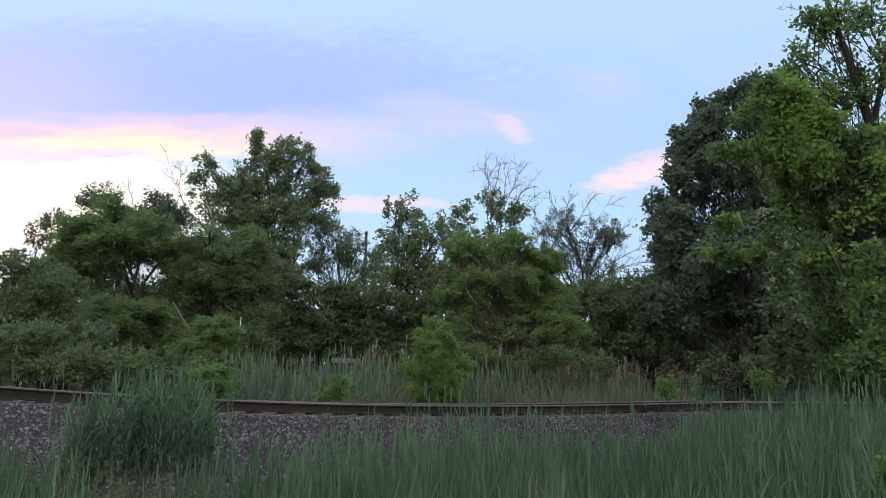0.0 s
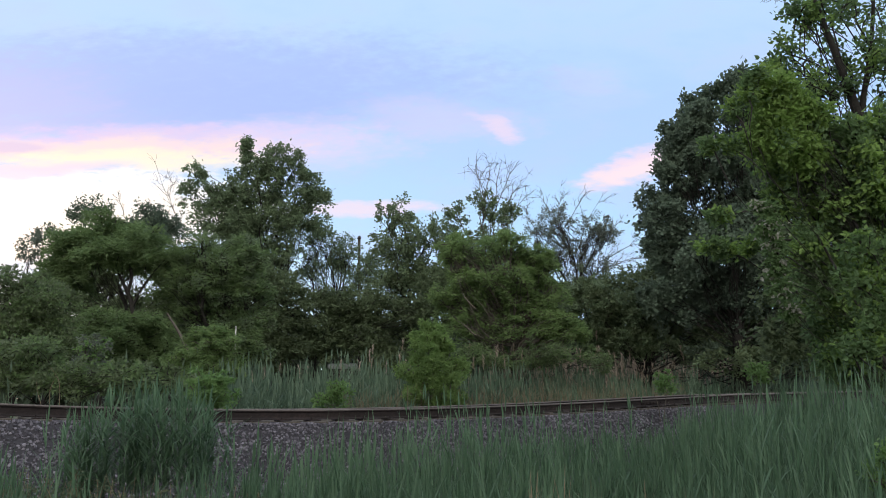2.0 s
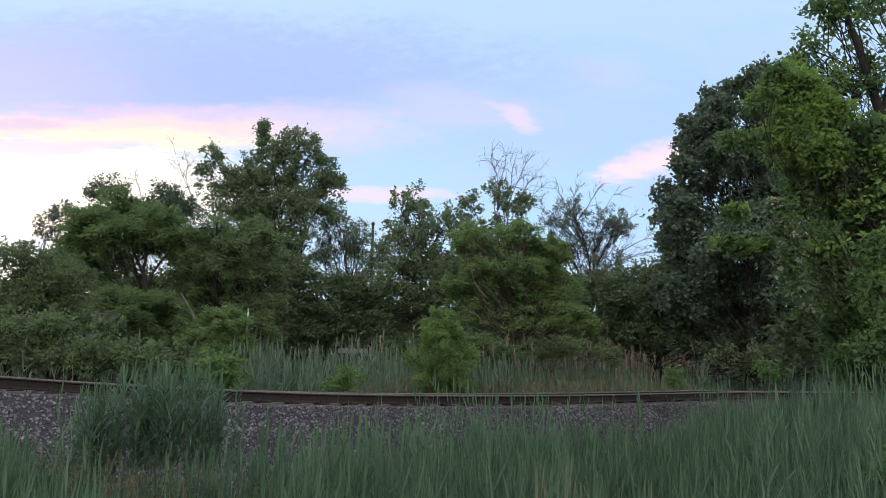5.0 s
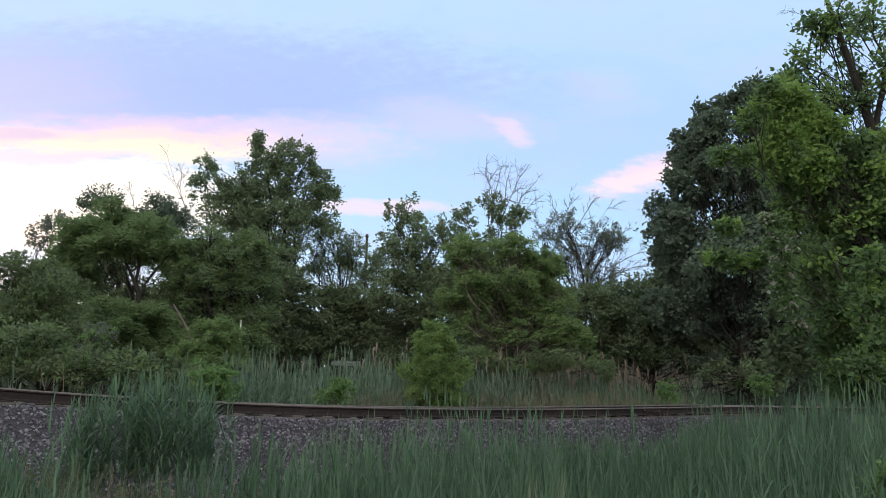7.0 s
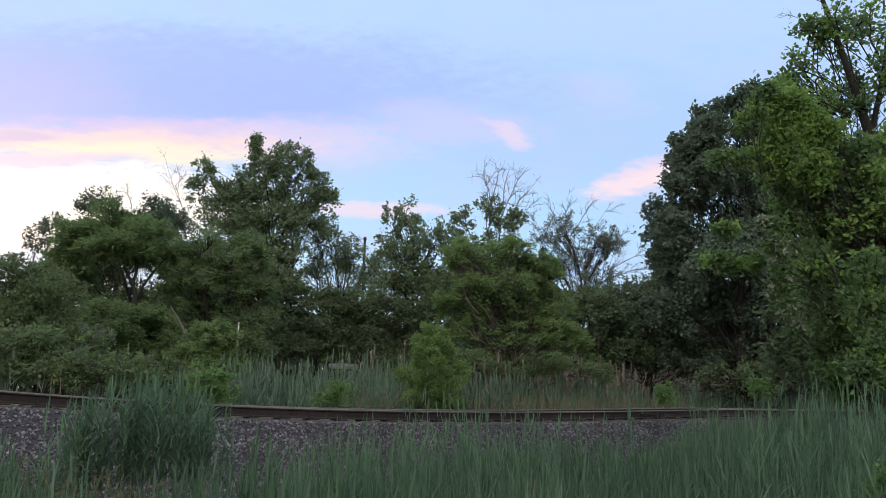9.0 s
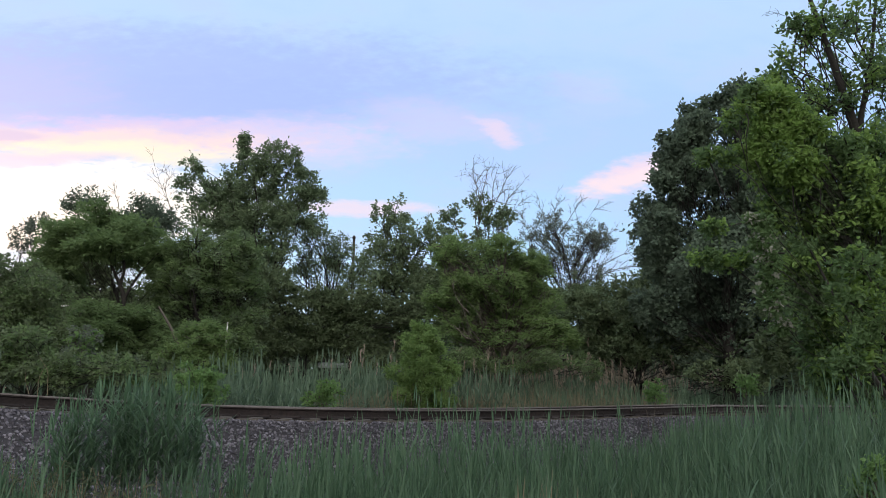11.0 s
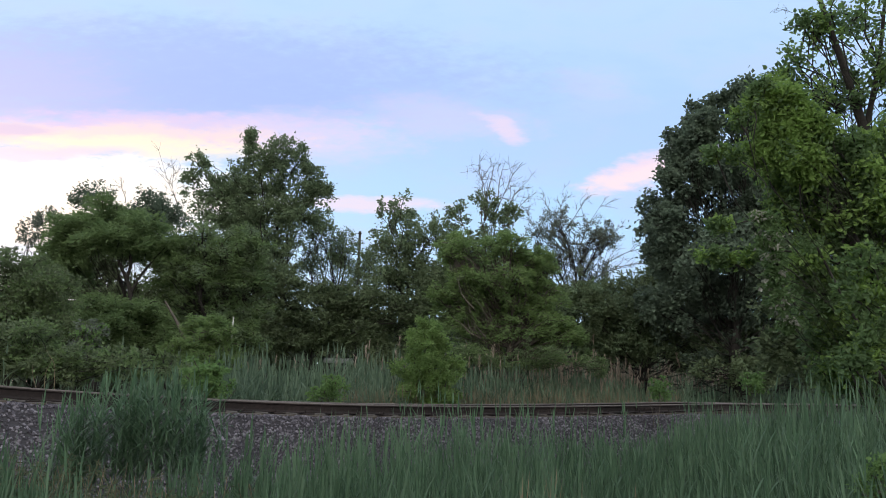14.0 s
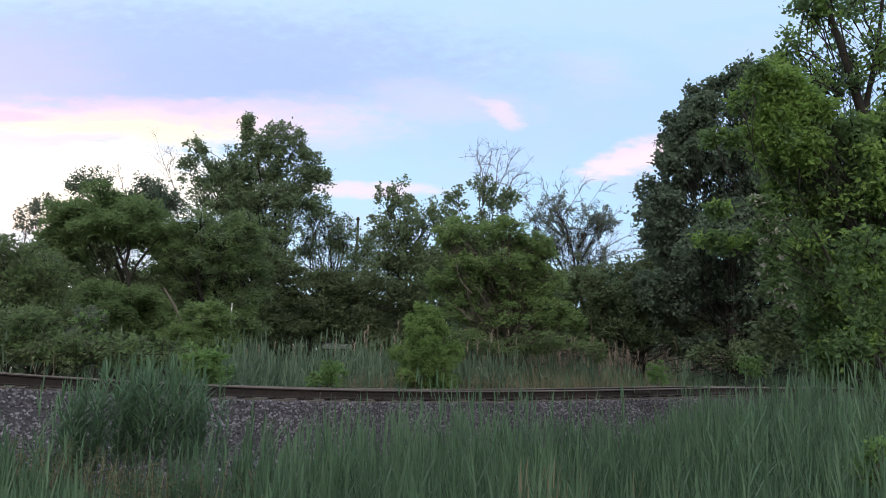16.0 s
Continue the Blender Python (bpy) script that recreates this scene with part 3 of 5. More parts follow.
make_tree("cottonwood_tree", "tall dark cottonwood with a ragged crown", (-8.07, 36.00), L(
    ((-9.09, 36.00, 12.78), 0.45, 0.69), ((-9.92, 36.00, 10.45), 0.95, 0.95), ((-10.73, 36.00, 9.23), 0.95, 0.95), ((-9.13, 36.00, 8.85), 1.17, 0.95), ((-5.55, 36.00, 10.97), 0.53, 0.34), ((-6.30, 36.00, 11.66), 0.58, 0.53), ((-5.31, 36.00, 9.27), 0.69, 0.53), ((-6.52, 36.00, 9.69), 0.95, 0.80), ((-8.23, 36.00, 9.54), 1.38, 1.06), ((-6.77, 36.00, 12.71), 0.58, 0.58), ((-7.86, 36.00, 12.54), 0.90, 0.90), ((-6.24, 36.00, 10.59), 0.90, 0.69), ((-9.38, 36.00, 8.57), 1.33, 0.90), ((-9.22, 36.00, 13.52), 0.21, 0.32), ((-8.89, 36.00, 11.64), 1.01, 0.90), ((-9.87, 36.00, 11.11), 0.95, 0.90), ((-8.08, 36.00, 11.99), 0.90, 0.80), ((-7.50, 36.00, 12.46), 0.69, 0.74), ((-6.60, 36.00, 11.51), 0.69, 0.58), ((-5.67, 36.00, 10.79), 0.58, 0.34), ((-8.36, 36.00, 11.00), 1.64, 1.01), ((-11.36, 36.00, 12.16), 0.72, 0.50), ((-12.01, 36.00, 11.30), 0.48, 0.58), ((-10.74, 36.00, 10.67), 1.11, 1.01),
    ((-9.63, 36.00, 9.58), 1.59, 1.06), ((-6.65, 36.00, 9.63), 1.33, 0.93), ((-7.45, 36.00, 8.10), 1.35, 1.30), ((-9.23, 36.00, 7.52), 2.12, 1.46), ((-8.40, 36.00, 5.92), 2.10, 1.30)),
    COTTON, DARKBARK, leaf=0.14, ratio=0.7, cover=0.98, clump=0.25, trunk_r=0.26, gaps=0.1, seed=11, twigs=3, limb_k=0.35, style="spike")
willow = make_tree("willow_tree", "round bright-green willow with a dark forked trunk", (-9.76, 25.00), L(
    ((-10.99, 25.00, 6.81), 1.14, 0.77), ((-11.88, 25.00, 6.28), 0.92, 0.88), ((-9.74, 25.00, 6.41), 0.92, 0.74), ((-10.45, 25.00, 6.02), 1.47, 0.55), ((-12.33, 25.00, 5.23), 0.83, 0.74), ((-8.63, 25.00, 5.48), 0.64, 0.83)),
    WILLOW, DARKBARK, leaf=0.165, ratio=0.3, cover=1.6, clump=0.24, trunk_r=0.10, seed=12, twigs=1, limb_k=0.22, style="frond", tilt=0.6, tiers=(60, 0.5, 0.24, 0.6, 1.0))
big_limb(willow, L((-9.47, 24.60, 2.32), (-9.68, 24.60, 3.75), (-9.82, 24.60, 4.66), (-10.17, 24.60, 5.30), (-10.53, 24.60, 6.04)), L(0.09, 0.08, 0.07, 0.048, 0.028), DARKBARK)
big_limb(willow, L((-9.77, 24.60, 4.48), (-9.52, 24.60, 5.03), (-9.15, 24.60, 5.56), (-8.81, 24.60, 5.97)), L(0.055, 0.046, 0.034, 0.02), DARKBARK)
big_limb(willow, L((-9.95, 24.60, 4.93), (-9.85, 24.60, 5.40), (-10.02, 24.60, 6.14)), L(0.06, 0.05, 0.03), DARKBARK)
make_tree("willow_tree", "broad grey-green willow with drooping leafy lobes", (-6.87, 25.00), L(
    ((-7.18, 25.00, 6.08), 1.20, 0.64), ((-6.24, 25.00, 5.90), 0.70, 0.64), ((-7.66, 25.00, 4.94), 1.10, 0.83), ((-6.34, 25.00, 4.59), 0.92, 0.92), ((-8.13, 25.00, 3.81), 0.92, 0.92), ((-6.62, 25.00, 3.29), 1.10, 0.74)),
    WILLOW, DARKBARK, leaf=0.13, ratio=0.3, cover=1.6, clump=0.24, trunk_r=0.11, seed=13, gaps=0.1, second=(COTTON, 0.3, "greyer leaves"), style="frond", tilt=0.6, tiers=(60, 0.5, 0.27, 0.45, 0.95))
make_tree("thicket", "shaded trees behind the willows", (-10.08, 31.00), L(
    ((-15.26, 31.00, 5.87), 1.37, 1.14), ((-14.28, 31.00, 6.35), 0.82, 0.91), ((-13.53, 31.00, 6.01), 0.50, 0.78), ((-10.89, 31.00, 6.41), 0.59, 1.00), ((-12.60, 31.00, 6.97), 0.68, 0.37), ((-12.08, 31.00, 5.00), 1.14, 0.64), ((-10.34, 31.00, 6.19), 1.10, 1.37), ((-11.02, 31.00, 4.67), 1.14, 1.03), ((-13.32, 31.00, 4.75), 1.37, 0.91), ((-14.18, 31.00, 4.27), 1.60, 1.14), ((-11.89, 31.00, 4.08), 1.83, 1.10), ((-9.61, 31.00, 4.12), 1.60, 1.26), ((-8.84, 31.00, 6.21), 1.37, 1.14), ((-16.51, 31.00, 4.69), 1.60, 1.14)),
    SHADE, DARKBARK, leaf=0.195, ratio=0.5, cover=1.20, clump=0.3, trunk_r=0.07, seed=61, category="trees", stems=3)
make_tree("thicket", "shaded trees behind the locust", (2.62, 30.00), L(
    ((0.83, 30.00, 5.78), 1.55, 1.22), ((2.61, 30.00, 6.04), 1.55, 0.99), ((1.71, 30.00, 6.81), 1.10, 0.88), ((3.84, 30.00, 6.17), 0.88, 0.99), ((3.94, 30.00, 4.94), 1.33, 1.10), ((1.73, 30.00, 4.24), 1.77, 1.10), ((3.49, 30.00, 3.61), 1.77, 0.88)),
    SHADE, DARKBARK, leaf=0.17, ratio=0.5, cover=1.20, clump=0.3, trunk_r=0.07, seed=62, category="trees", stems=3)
make_tree("small_tree", "distant small tree against the bright sky", (-30.14, 60.00), L(
    ((-31.58, 60.00, 14.15), 1.55, 1.33), ((-32.32, 60.00, 12.76), 1.24, 0.97), ((-30.10, 60.00, 13.03), 1.10, 0.97)),
    OLIVE, DARKBARK, leaf=0.22, ratio=0.6, cover=0.45, clump=0.45, trunk_r=0.15, seed=14, gaps=0.3, sprays=4, style="spike")
dark = make_tree("dark_tree", "dark tree top rising behind the willow", (-17.35, 40.00), L(
    ((-18.27, 40.00, 11.35), 0.59, 0.65), ((-19.03, 40.00, 11.15), 0.41, 0.71), ((-15.41, 40.00, 10.84), 0.88, 0.74), ((-14.58, 40.00, 9.93), 1.47, 1.47), ((-16.62, 40.00, 9.28), 2.06, 1.47)),
    MAPLE, DARKBARK, leaf=0.15, ratio=0.6, cover=1.3, clump=0.35, trunk_r=0.16, seed=15, gaps=0.15, style="spike")
bare_branches(dark, L(((-13.78, 40.00, 10.56), (-14.92, 40.00, 13.42)), ((-13.74, 40.00, 10.72), (-14.15, 40.00, 12.90)), ((-16.64, 40.00, 11.13), (-16.95, 40.00, 12.22)), ((-15.43, 40.00, 11.15), (-15.28, 40.00, 11.84))), DEADWOOD, 6, 8, 0.024)
make_tree("thicket", "dull green thicket of shrubs beside the track", (-10.98, 20.00), L(
    ((-11.33, 20.00, 4.33), 1.18, 0.66), ((-10.23, 20.00, 3.75), 0.88, 0.88), ((-11.79, 20.00, 3.28), 1.18, 1.03), ((-10.85, 20.00, 2.71), 1.33, 0.88), ((-9.66, 20.00, 2.58), 0.88, 0.81)),
    SHADE, DARKBARK, leaf=0.105, ratio=0.5, cover=1.38, clump=0.22, trunk_r=0.05, seed=16, category="shrubs", stems=4, second=(WILLOW, 0.35, "brighter leaves"))
make_tree("thicket", "tangled shrubs close behind the rail", (-8.07, 15.50), L(
    ((-8.58, 15.50, 2.01), 0.80, 0.40), ((-7.67, 15.50, 1.91), 0.68, 0.37), ((-6.98, 15.50, 1.81), 0.57, 0.32), ((-8.18, 15.50, 2.46), 0.68, 0.40), ((-9.31, 15.50, 2.44), 0.68, 0.57), ((-6.20, 15.50, 1.94), 0.57, 0.37), ((-5.41, 15.50, 1.84), 0.46, 0.30)),
    SHADE, DARKBARK, leaf=0.095, ratio=0.5, cover=1.20, clump=0.16, trunk_r=0.03, seed=63, category="shrubs", stems=4, second=(WILLOW, 0.4, "brighter leaves"))
make_tree("crab_apple_tree", "pale-blossomed spray of a near tree over the reeds", (6.83, 9.60), L(
    ((4.11, 9.40, 3.80), 0.07, 0.10), ((4.18, 9.40, 3.53), 0.08, 0.14), ((4.24, 9.40, 3.28), 0.08, 0.11), ((4.26, 9.40, 2.79), 0.09, 0.12), ((4.20, 9.40, 3.03), 0.06, 0.07), ((4.35, 9.40, 2.48), 0.07, 0.08)),
    NEARDARK, DARKBARK, leaf=0.06, ratio=0.6, cover=0.5, clump=0.1, trunk_r=0.04, limb_k=0.3, twigs=3, seed=64, near=True, second=(BLOSSOM, 0.22, "pale clusters of blossom"))
make_tree("thicket", "green undergrowth under the willows", (-8.98, 23.00), L(
    ((-9.14, 23.00, 3.27), 1.19, 0.76), ((-10.02, 23.00, 3.59), 0.76, 0.68), ((-10.09, 23.00, 2.58), 1.02, 0.59), ((-8.24, 23.00, 2.61), 0.85, 0.59)),
    WILLOW, DARKBARK, leaf=0.11, ratio=0.35, cover=1.46, clump=0.22, trunk_r=0.05, seed=17, category="shrubs", stems=4, style="frond", tiers=(50, 0.4, 0.2, 0.5, 1.2))
thin = make_tree("thin_tree", "thin spindly tree with sky showing through", (-5.22, 38.00), L(
    ((-5.97, 38.00, 9.07), 0.98, 0.78), ((-5.20, 38.00, 7.78), 0.84, 0.84), ((-4.66, 38.00, 8.51), 0.78, 0.90), ((-6.32, 38.00, 7.33), 0.84, 1.12), ((-4.04, 38.00, 7.09), 0.84, 0.84), ((-6.28, 38.00, 6.28), 0.80, 0.45), ((-4.58, 38.00, 6.25), 0.90, 0.40), ((-3.27, 38.00, 7.67), 0.56, 1.12)),
    COTTON, DARKBARK, leaf=0.12, ratio=0.5, cover=0.75, clump=0.26, trunk_r=0.09, seed=18, gaps=0.15, sprays=5, twigs=16, stems=2, style="spike")
bare_branches(thin, L(((-5.34, 38.00, 5.65), (-6.03, 38.00, 8.49)), ((-5.17, 38.00, 5.65), (-4.43, 38.00, 8.23)), ((-6.11, 38.00, 5.92), (-6.47, 38.00, 8.19)), ((-3.44, 38.00, 5.96), (-3.19, 38.00, 8.54)), ((-4.83, 38.00, 5.66), (-5.10, 38.00, 8.80))), DARKBARK, 12, 8, 0.05)
make_tree("leafy_tree", "dark green tree with a sparse leafy top", (-1.59, 34.00), L(
    ((-1.73, 34.00, 9.66), 0.80, 0.75), ((-2.17, 34.00, 8.86), 0.70, 0.70), ((-1.28, 34.00, 9.01), 0.75, 0.60)),
    COTTON, DARKBARK, leaf=0.15, ratio=0.65, cover=0.55, clump=0.2, trunk_r=0.1, seed=19, gaps=0.25, twigs=16, style="spike")
make_tree("leafy_tree", "broad dark green tree behind the locust", (-1.15, 32.00), L(
    ((-1.53, 32.00, 7.22), 1.41, 0.94), ((-0.10, 32.00, 7.73), 1.30, 0.99), ((-2.20, 32.00, 5.76), 1.18, 1.41), ((-0.30, 32.00, 5.56), 1.65, 1.65), ((-1.44, 32.00, 3.88), 1.65, 1.18)),
    COTTON, DARKBARK, leaf=0.14, ratio=0.6, cover=0.95, clump=0.26, trunk_r=0.15, seed=20, second=(SHADE, 0.4, "darker leaves"), style="spike")
half_dead = make_tree("half_dead_tree", "tall tree with bare dead twigs at its top", (2.40, 33.00), L(
    ((2.06, 33.00, 9.75), 0.68, 0.73), ((0.87, 33.00, 9.08), 0.78, 0.63), ((2.49, 33.00, 8.73), 1.09, 0.73), ((3.11, 33.00, 9.25), 0.44, 0.34)),
    COTTON, BARK, leaf=0.14, ratio=0.65, cover=0.6, clump=0.22, trunk_r=0.13, seed=22, gaps=0.3, twigs=16, style="spike")
bare_branches(half_dead, L(((2.12, 33.00, 8.98), (1.47, 33.00, 11.50)), ((2.12, 33.00, 8.98), (1.90, 33.00, 11.30)), ((2.37, 33.00, 9.24), (2.99, 33.00, 11.71)), ((2.49, 33.00, 8.99), (3.41, 33.00, 11.32)), ((2.86, 33.00, 8.74), (3.99, 33.00, 10.04)), ((2.20, 33.00, 9.30), (2.45, 33.00, 11.60)), ((3.00, 33.00, 9.20), (4.05, 33.00, 10.90))), DEADWOOD, 3, 11, 0.022)
locust = make_tree("locust_tree", "light yellow-green locust with layered feathery foliage", (2.09, 24.00), L(
    ((0.83, 24.00, 6.03), 0.71, 0.49), ((2.17, 24.00, 5.97), 0.88, 0.53), ((3.16, 24.00, 5.53), 0.62, 0.49), ((3.60, 24.00, 4.55), 0.67, 0.53), ((2.09, 24.00, 4.79), 1.24, 0.71), ((0.84, 24.00, 4.59), 0.88, 0.71), ((2.79, 24.00, 3.56), 1.33, 0.62), ((1.38, 24.00, 3.36), 1.06, 0.71), ((3.85, 24.00, 3.22), 0.71, 0.49)),
    LOCUST, BARK, leaf=0.125, ratio=0.4, cover=1.5, clump=0.2, trunk_r=0.1, seed=23, flat=0.4, gaps=0.1, twigs=12, style="frond", tilt=0.5, tiers=(80, 0.38, 0.20, 0.75, 0.95))
bare_branches(locust, L(((1.12, 22.40, 3.98), (0.61, 22.40, 4.96)), ((1.13, 22.40, 3.20), (0.55, 22.40, 3.64))), DEADWOOD, 8, 1, 0.022)
sparse = make_tree("sparse_tree", "grey-green half-leafless tree against the sky", (6.89, 38.00), L(
    ((6.16, 38.00, 9.87), 1.12, 1.06), ((7.86, 38.00, 9.03), 1.34, 1.12), ((6.43, 38.00, 8.13), 1.26, 1.26), ((8.58, 38.00, 9.33), 0.84, 0.90), ((5.01, 38.00, 9.27), 0.70, 0.84), ((7.83, 38.00, 7.30), 1.68, 0.84)),
    OLIVE, DARKBARK, leaf=0.11, ratio=0.5, cover=0.42, clump=0.2, trunk_r=0.13, seed=24, gaps=0.2, spray_leaf=0.4, twigs=30, style="spike")
bare_branches(sparse, L(((6.15, 38.00, 9.29), (6.47, 38.00, 11.35)), ((6.15, 38.00, 9.29), (7.47, 38.00, 11.22)), ((5.58, 38.00, 8.99), (4.59, 38.00, 10.58)), ((8.43, 38.00, 8.75), (9.31, 38.00, 9.93)), ((8.12, 38.00, 7.88), (10.28, 38.00, 8.78)), ((8.40, 38.00, 7.59), (10.40, 38.00, 8.06)), ((7.2, 38.00, 8.6), (8.3, 38.00, 11.0)), ((6.6, 38.00, 9.0), (5.5, 38.00, 11.1))), BARK, 4, 14, 0.024)
make_tree("maple_tree", "large dense dark-green maple with a rounded crown", (10.00, 26.00), L(
    ((10.88, 26.00, 10.87), 1.44, 1.44), ((8.99, 23.60, 6.32), 0.83, 0.56), ((9.89, 23.60, 6.62), 0.83, 0.63), ((8.17, 23.60, 5.80), 0.63, 0.45), ((9.40, 23.60, 5.65), 0.87, 0.42), ((10.64, 23.60, 5.82), 0.87, 0.59), ((8.63, 26.00, 10.66), 0.50, 0.65), ((9.35, 26.00, 11.47), 0.57, 0.65), ((10.09, 26.00, 11.74), 0.65, 0.65), ((10.99, 26.00, 11.98), 0.65, 0.69), ((8.21, 26.00, 9.60), 0.54, 0.69), ((7.55, 26.00, 8.12), 0.57, 0.46), ((7.64, 26.00, 7.15), 0.57, 0.57), ((8.31, 26.00, 8.58), 0.77, 0.77), ((7.56, 26.00, 6.16), 0.57, 0.57), ((9.34, 26.00, 10.21), 1.05, 1.34), ((8.70, 26.00, 9.16), 0.77, 0.96), ((10.16, 26.00, 8.58), 1.91, 1.53), ((11.99, 26.00, 9.43), 1.72, 2.11), ((8.04, 26.00, 7.33), 0.96, 0.96), ((9.46, 26.00, 6.36), 2.11, 1.53), ((11.58, 26.00, 6.00), 1.91, 1.72), ((8.44, 26.00, 5.16), 1.34, 1.15), ((7.82, 26.00, 4.19), 0.96, 0.96), ((8.09, 26.00, 6.14), 0.86, 0.77), ((10.68, 26.90, 4.32), 2.18, 1.39), ((12.84, 26.90, 3.96), 1.58, 1.19), ((9.82, 26.90, 2.92), 1.58, 0.89), ((11.58, 26.90, 2.77), 1.78, 0.89), ((12.94, 26.90, 2.59), 1.39, 0.80)),
    MAPLE, DARKBARK, leaf=0.152, ratio=0.75, cover=1.7, clump=0.26, trunk_r=0.22, seed=25, twigs=4, limb_k=0.35, style="spike", tiers=(130, 0.5, 0.40, 0.55, 0.85))
make_tree("undergrowth", "low green shrubs under the maple", (6.86, 27.00), L(
    ((5.54, 27.00, 4.24), 0.99, 0.99), ((6.72, 27.00, 3.86), 1.09, 0.89), ((7.89, 27.00, 3.29), 1.09, 0.70), ((6.11, 27.00, 3.26), 1.19, 0.70), ((9.26, 27.00, 2.92), 1.09, 0.56), ((9.10, 24.50, 2.37), 0.81, 0.47), ((10.16, 24.50, 2.30), 0.90, 0.47), ((10.67, 27.00, 3.54), 0.99, 0.80)),
    SHADE, DARKBARK, leaf=0.14, ratio=0.6, cover=1.29, clump=0.24, trunk_r=0.05, seed=26, category="shrubs", stems=4, second=(COTTON, 0.4, "greyer leaves"), style="spike", tiers=(60, 0.4, 0.28, 0.5, 1.0))
make_tree("undergrowth", "low green shrubs in front of the locust", (1.96, 22.50), L(
    ((1.06, 22.50, 2.55), 0.60, 0.36), ((2.04, 22.50, 2.44), 0.66, 0.30), ((3.19, 22.50, 2.59), 0.75, 0.40), ((4.59, 22.50, 2.40), 0.50, 0.27)),
    WILLOW, DARKBARK, leaf=0.09, ratio=0.45, cover=1.1, clump=0.16, trunk_r=0.03, seed=65, category="shrubs", stems=3, second=(SHADE, 0.5, "darker leaves"))
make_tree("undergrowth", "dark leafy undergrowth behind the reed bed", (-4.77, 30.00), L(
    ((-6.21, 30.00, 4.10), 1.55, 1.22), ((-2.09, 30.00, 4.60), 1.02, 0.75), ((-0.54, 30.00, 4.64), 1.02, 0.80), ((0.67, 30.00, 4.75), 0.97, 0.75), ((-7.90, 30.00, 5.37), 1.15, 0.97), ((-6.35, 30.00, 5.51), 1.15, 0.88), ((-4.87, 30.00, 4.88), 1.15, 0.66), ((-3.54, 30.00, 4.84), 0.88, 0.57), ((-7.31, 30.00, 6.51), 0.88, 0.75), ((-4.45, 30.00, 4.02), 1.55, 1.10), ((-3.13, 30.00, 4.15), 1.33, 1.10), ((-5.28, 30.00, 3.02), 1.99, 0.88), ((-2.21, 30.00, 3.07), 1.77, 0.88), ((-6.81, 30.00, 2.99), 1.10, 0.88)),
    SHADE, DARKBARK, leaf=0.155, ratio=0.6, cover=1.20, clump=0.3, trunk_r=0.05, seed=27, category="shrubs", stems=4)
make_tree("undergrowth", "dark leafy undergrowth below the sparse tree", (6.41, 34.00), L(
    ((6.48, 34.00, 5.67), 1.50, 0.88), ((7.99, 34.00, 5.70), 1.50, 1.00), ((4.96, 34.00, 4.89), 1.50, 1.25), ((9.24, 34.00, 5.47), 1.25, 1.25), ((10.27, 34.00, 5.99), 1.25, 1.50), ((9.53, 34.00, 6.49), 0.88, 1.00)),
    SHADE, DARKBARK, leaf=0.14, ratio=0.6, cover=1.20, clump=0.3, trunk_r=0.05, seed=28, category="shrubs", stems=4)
# lobes at x 8.6 to 9.4 are out of view, added to shade the reeds
vine_tree = make_tree("pear_tree", "near tree with glossy green leaves and a leaning dark trunk", (7.68, 11.50), L(
    ((6.27, 11.50, 7.34), 0.55, 0.47), ((8.60, 11.30, 6.60), 0.90, 0.80), ((9.40, 11.20, 5.60), 0.95, 0.80), ((9.00, 10.90, 4.30), 0.90, 0.70), ((8.70, 10.60, 3.10), 0.80, 0.60), ((7.01, 11.50, 7.55), 0.59, 0.51), ((5.77, 11.50, 6.75), 0.38, 0.38), ((5.48, 11.50, 6.46), 0.24, 0.30), ((5.86, 11.50, 6.04), 0.38, 0.25), ((5.92, 11.50, 7.53), 0.21, 0.25), ((6.74, 11.50, 6.49), 0.64, 0.51), ((6.17, 11.50, 6.10), 0.59, 0.38), ((7.47, 11.50, 6.59), 0.68, 0.85)),
    NEARDARK, DARKBARK, leaf=0.085, ratio=0.6, cover=0.5, clump=0.17, trunk_r=0.05, puff=3.0, limb_k=0.25, seed=29, near=True, gaps=0.15, twigs=7, style="spike", second=(NEARLEAF, 0.3, "lighter leaves"))
big_limb(vine_tree, L((7.52, 11.50, 0.21), (7.60, 11.50, 2.14), (7.26, 11.50, 3.85), (6.82, 11.50, 5.27), (6.52, 11.50, 6.58), (6.17, 11.50, 7.93), (5.99, 11.50, 8.53)), L(0.15, 0.13, 0.11, 0.085, 0.06, 0.036, 0.022), DARKBARK)
big_limb(vine_tree, L((6.72, 11.50, 5.73), (7.05, 11.50, 6.97), (7.27, 11.50, 8.35)), L(0.05, 0.035, 0.02), DARKBARK)
bare_branches(vine_tree, L(((6.21, 11.50, 7.73), (5.52, 11.50, 7.80)), ((6.14, 11.50, 8.03), (5.69, 11.50, 8.32))), DARKBARK, 9, 4, 0.008)
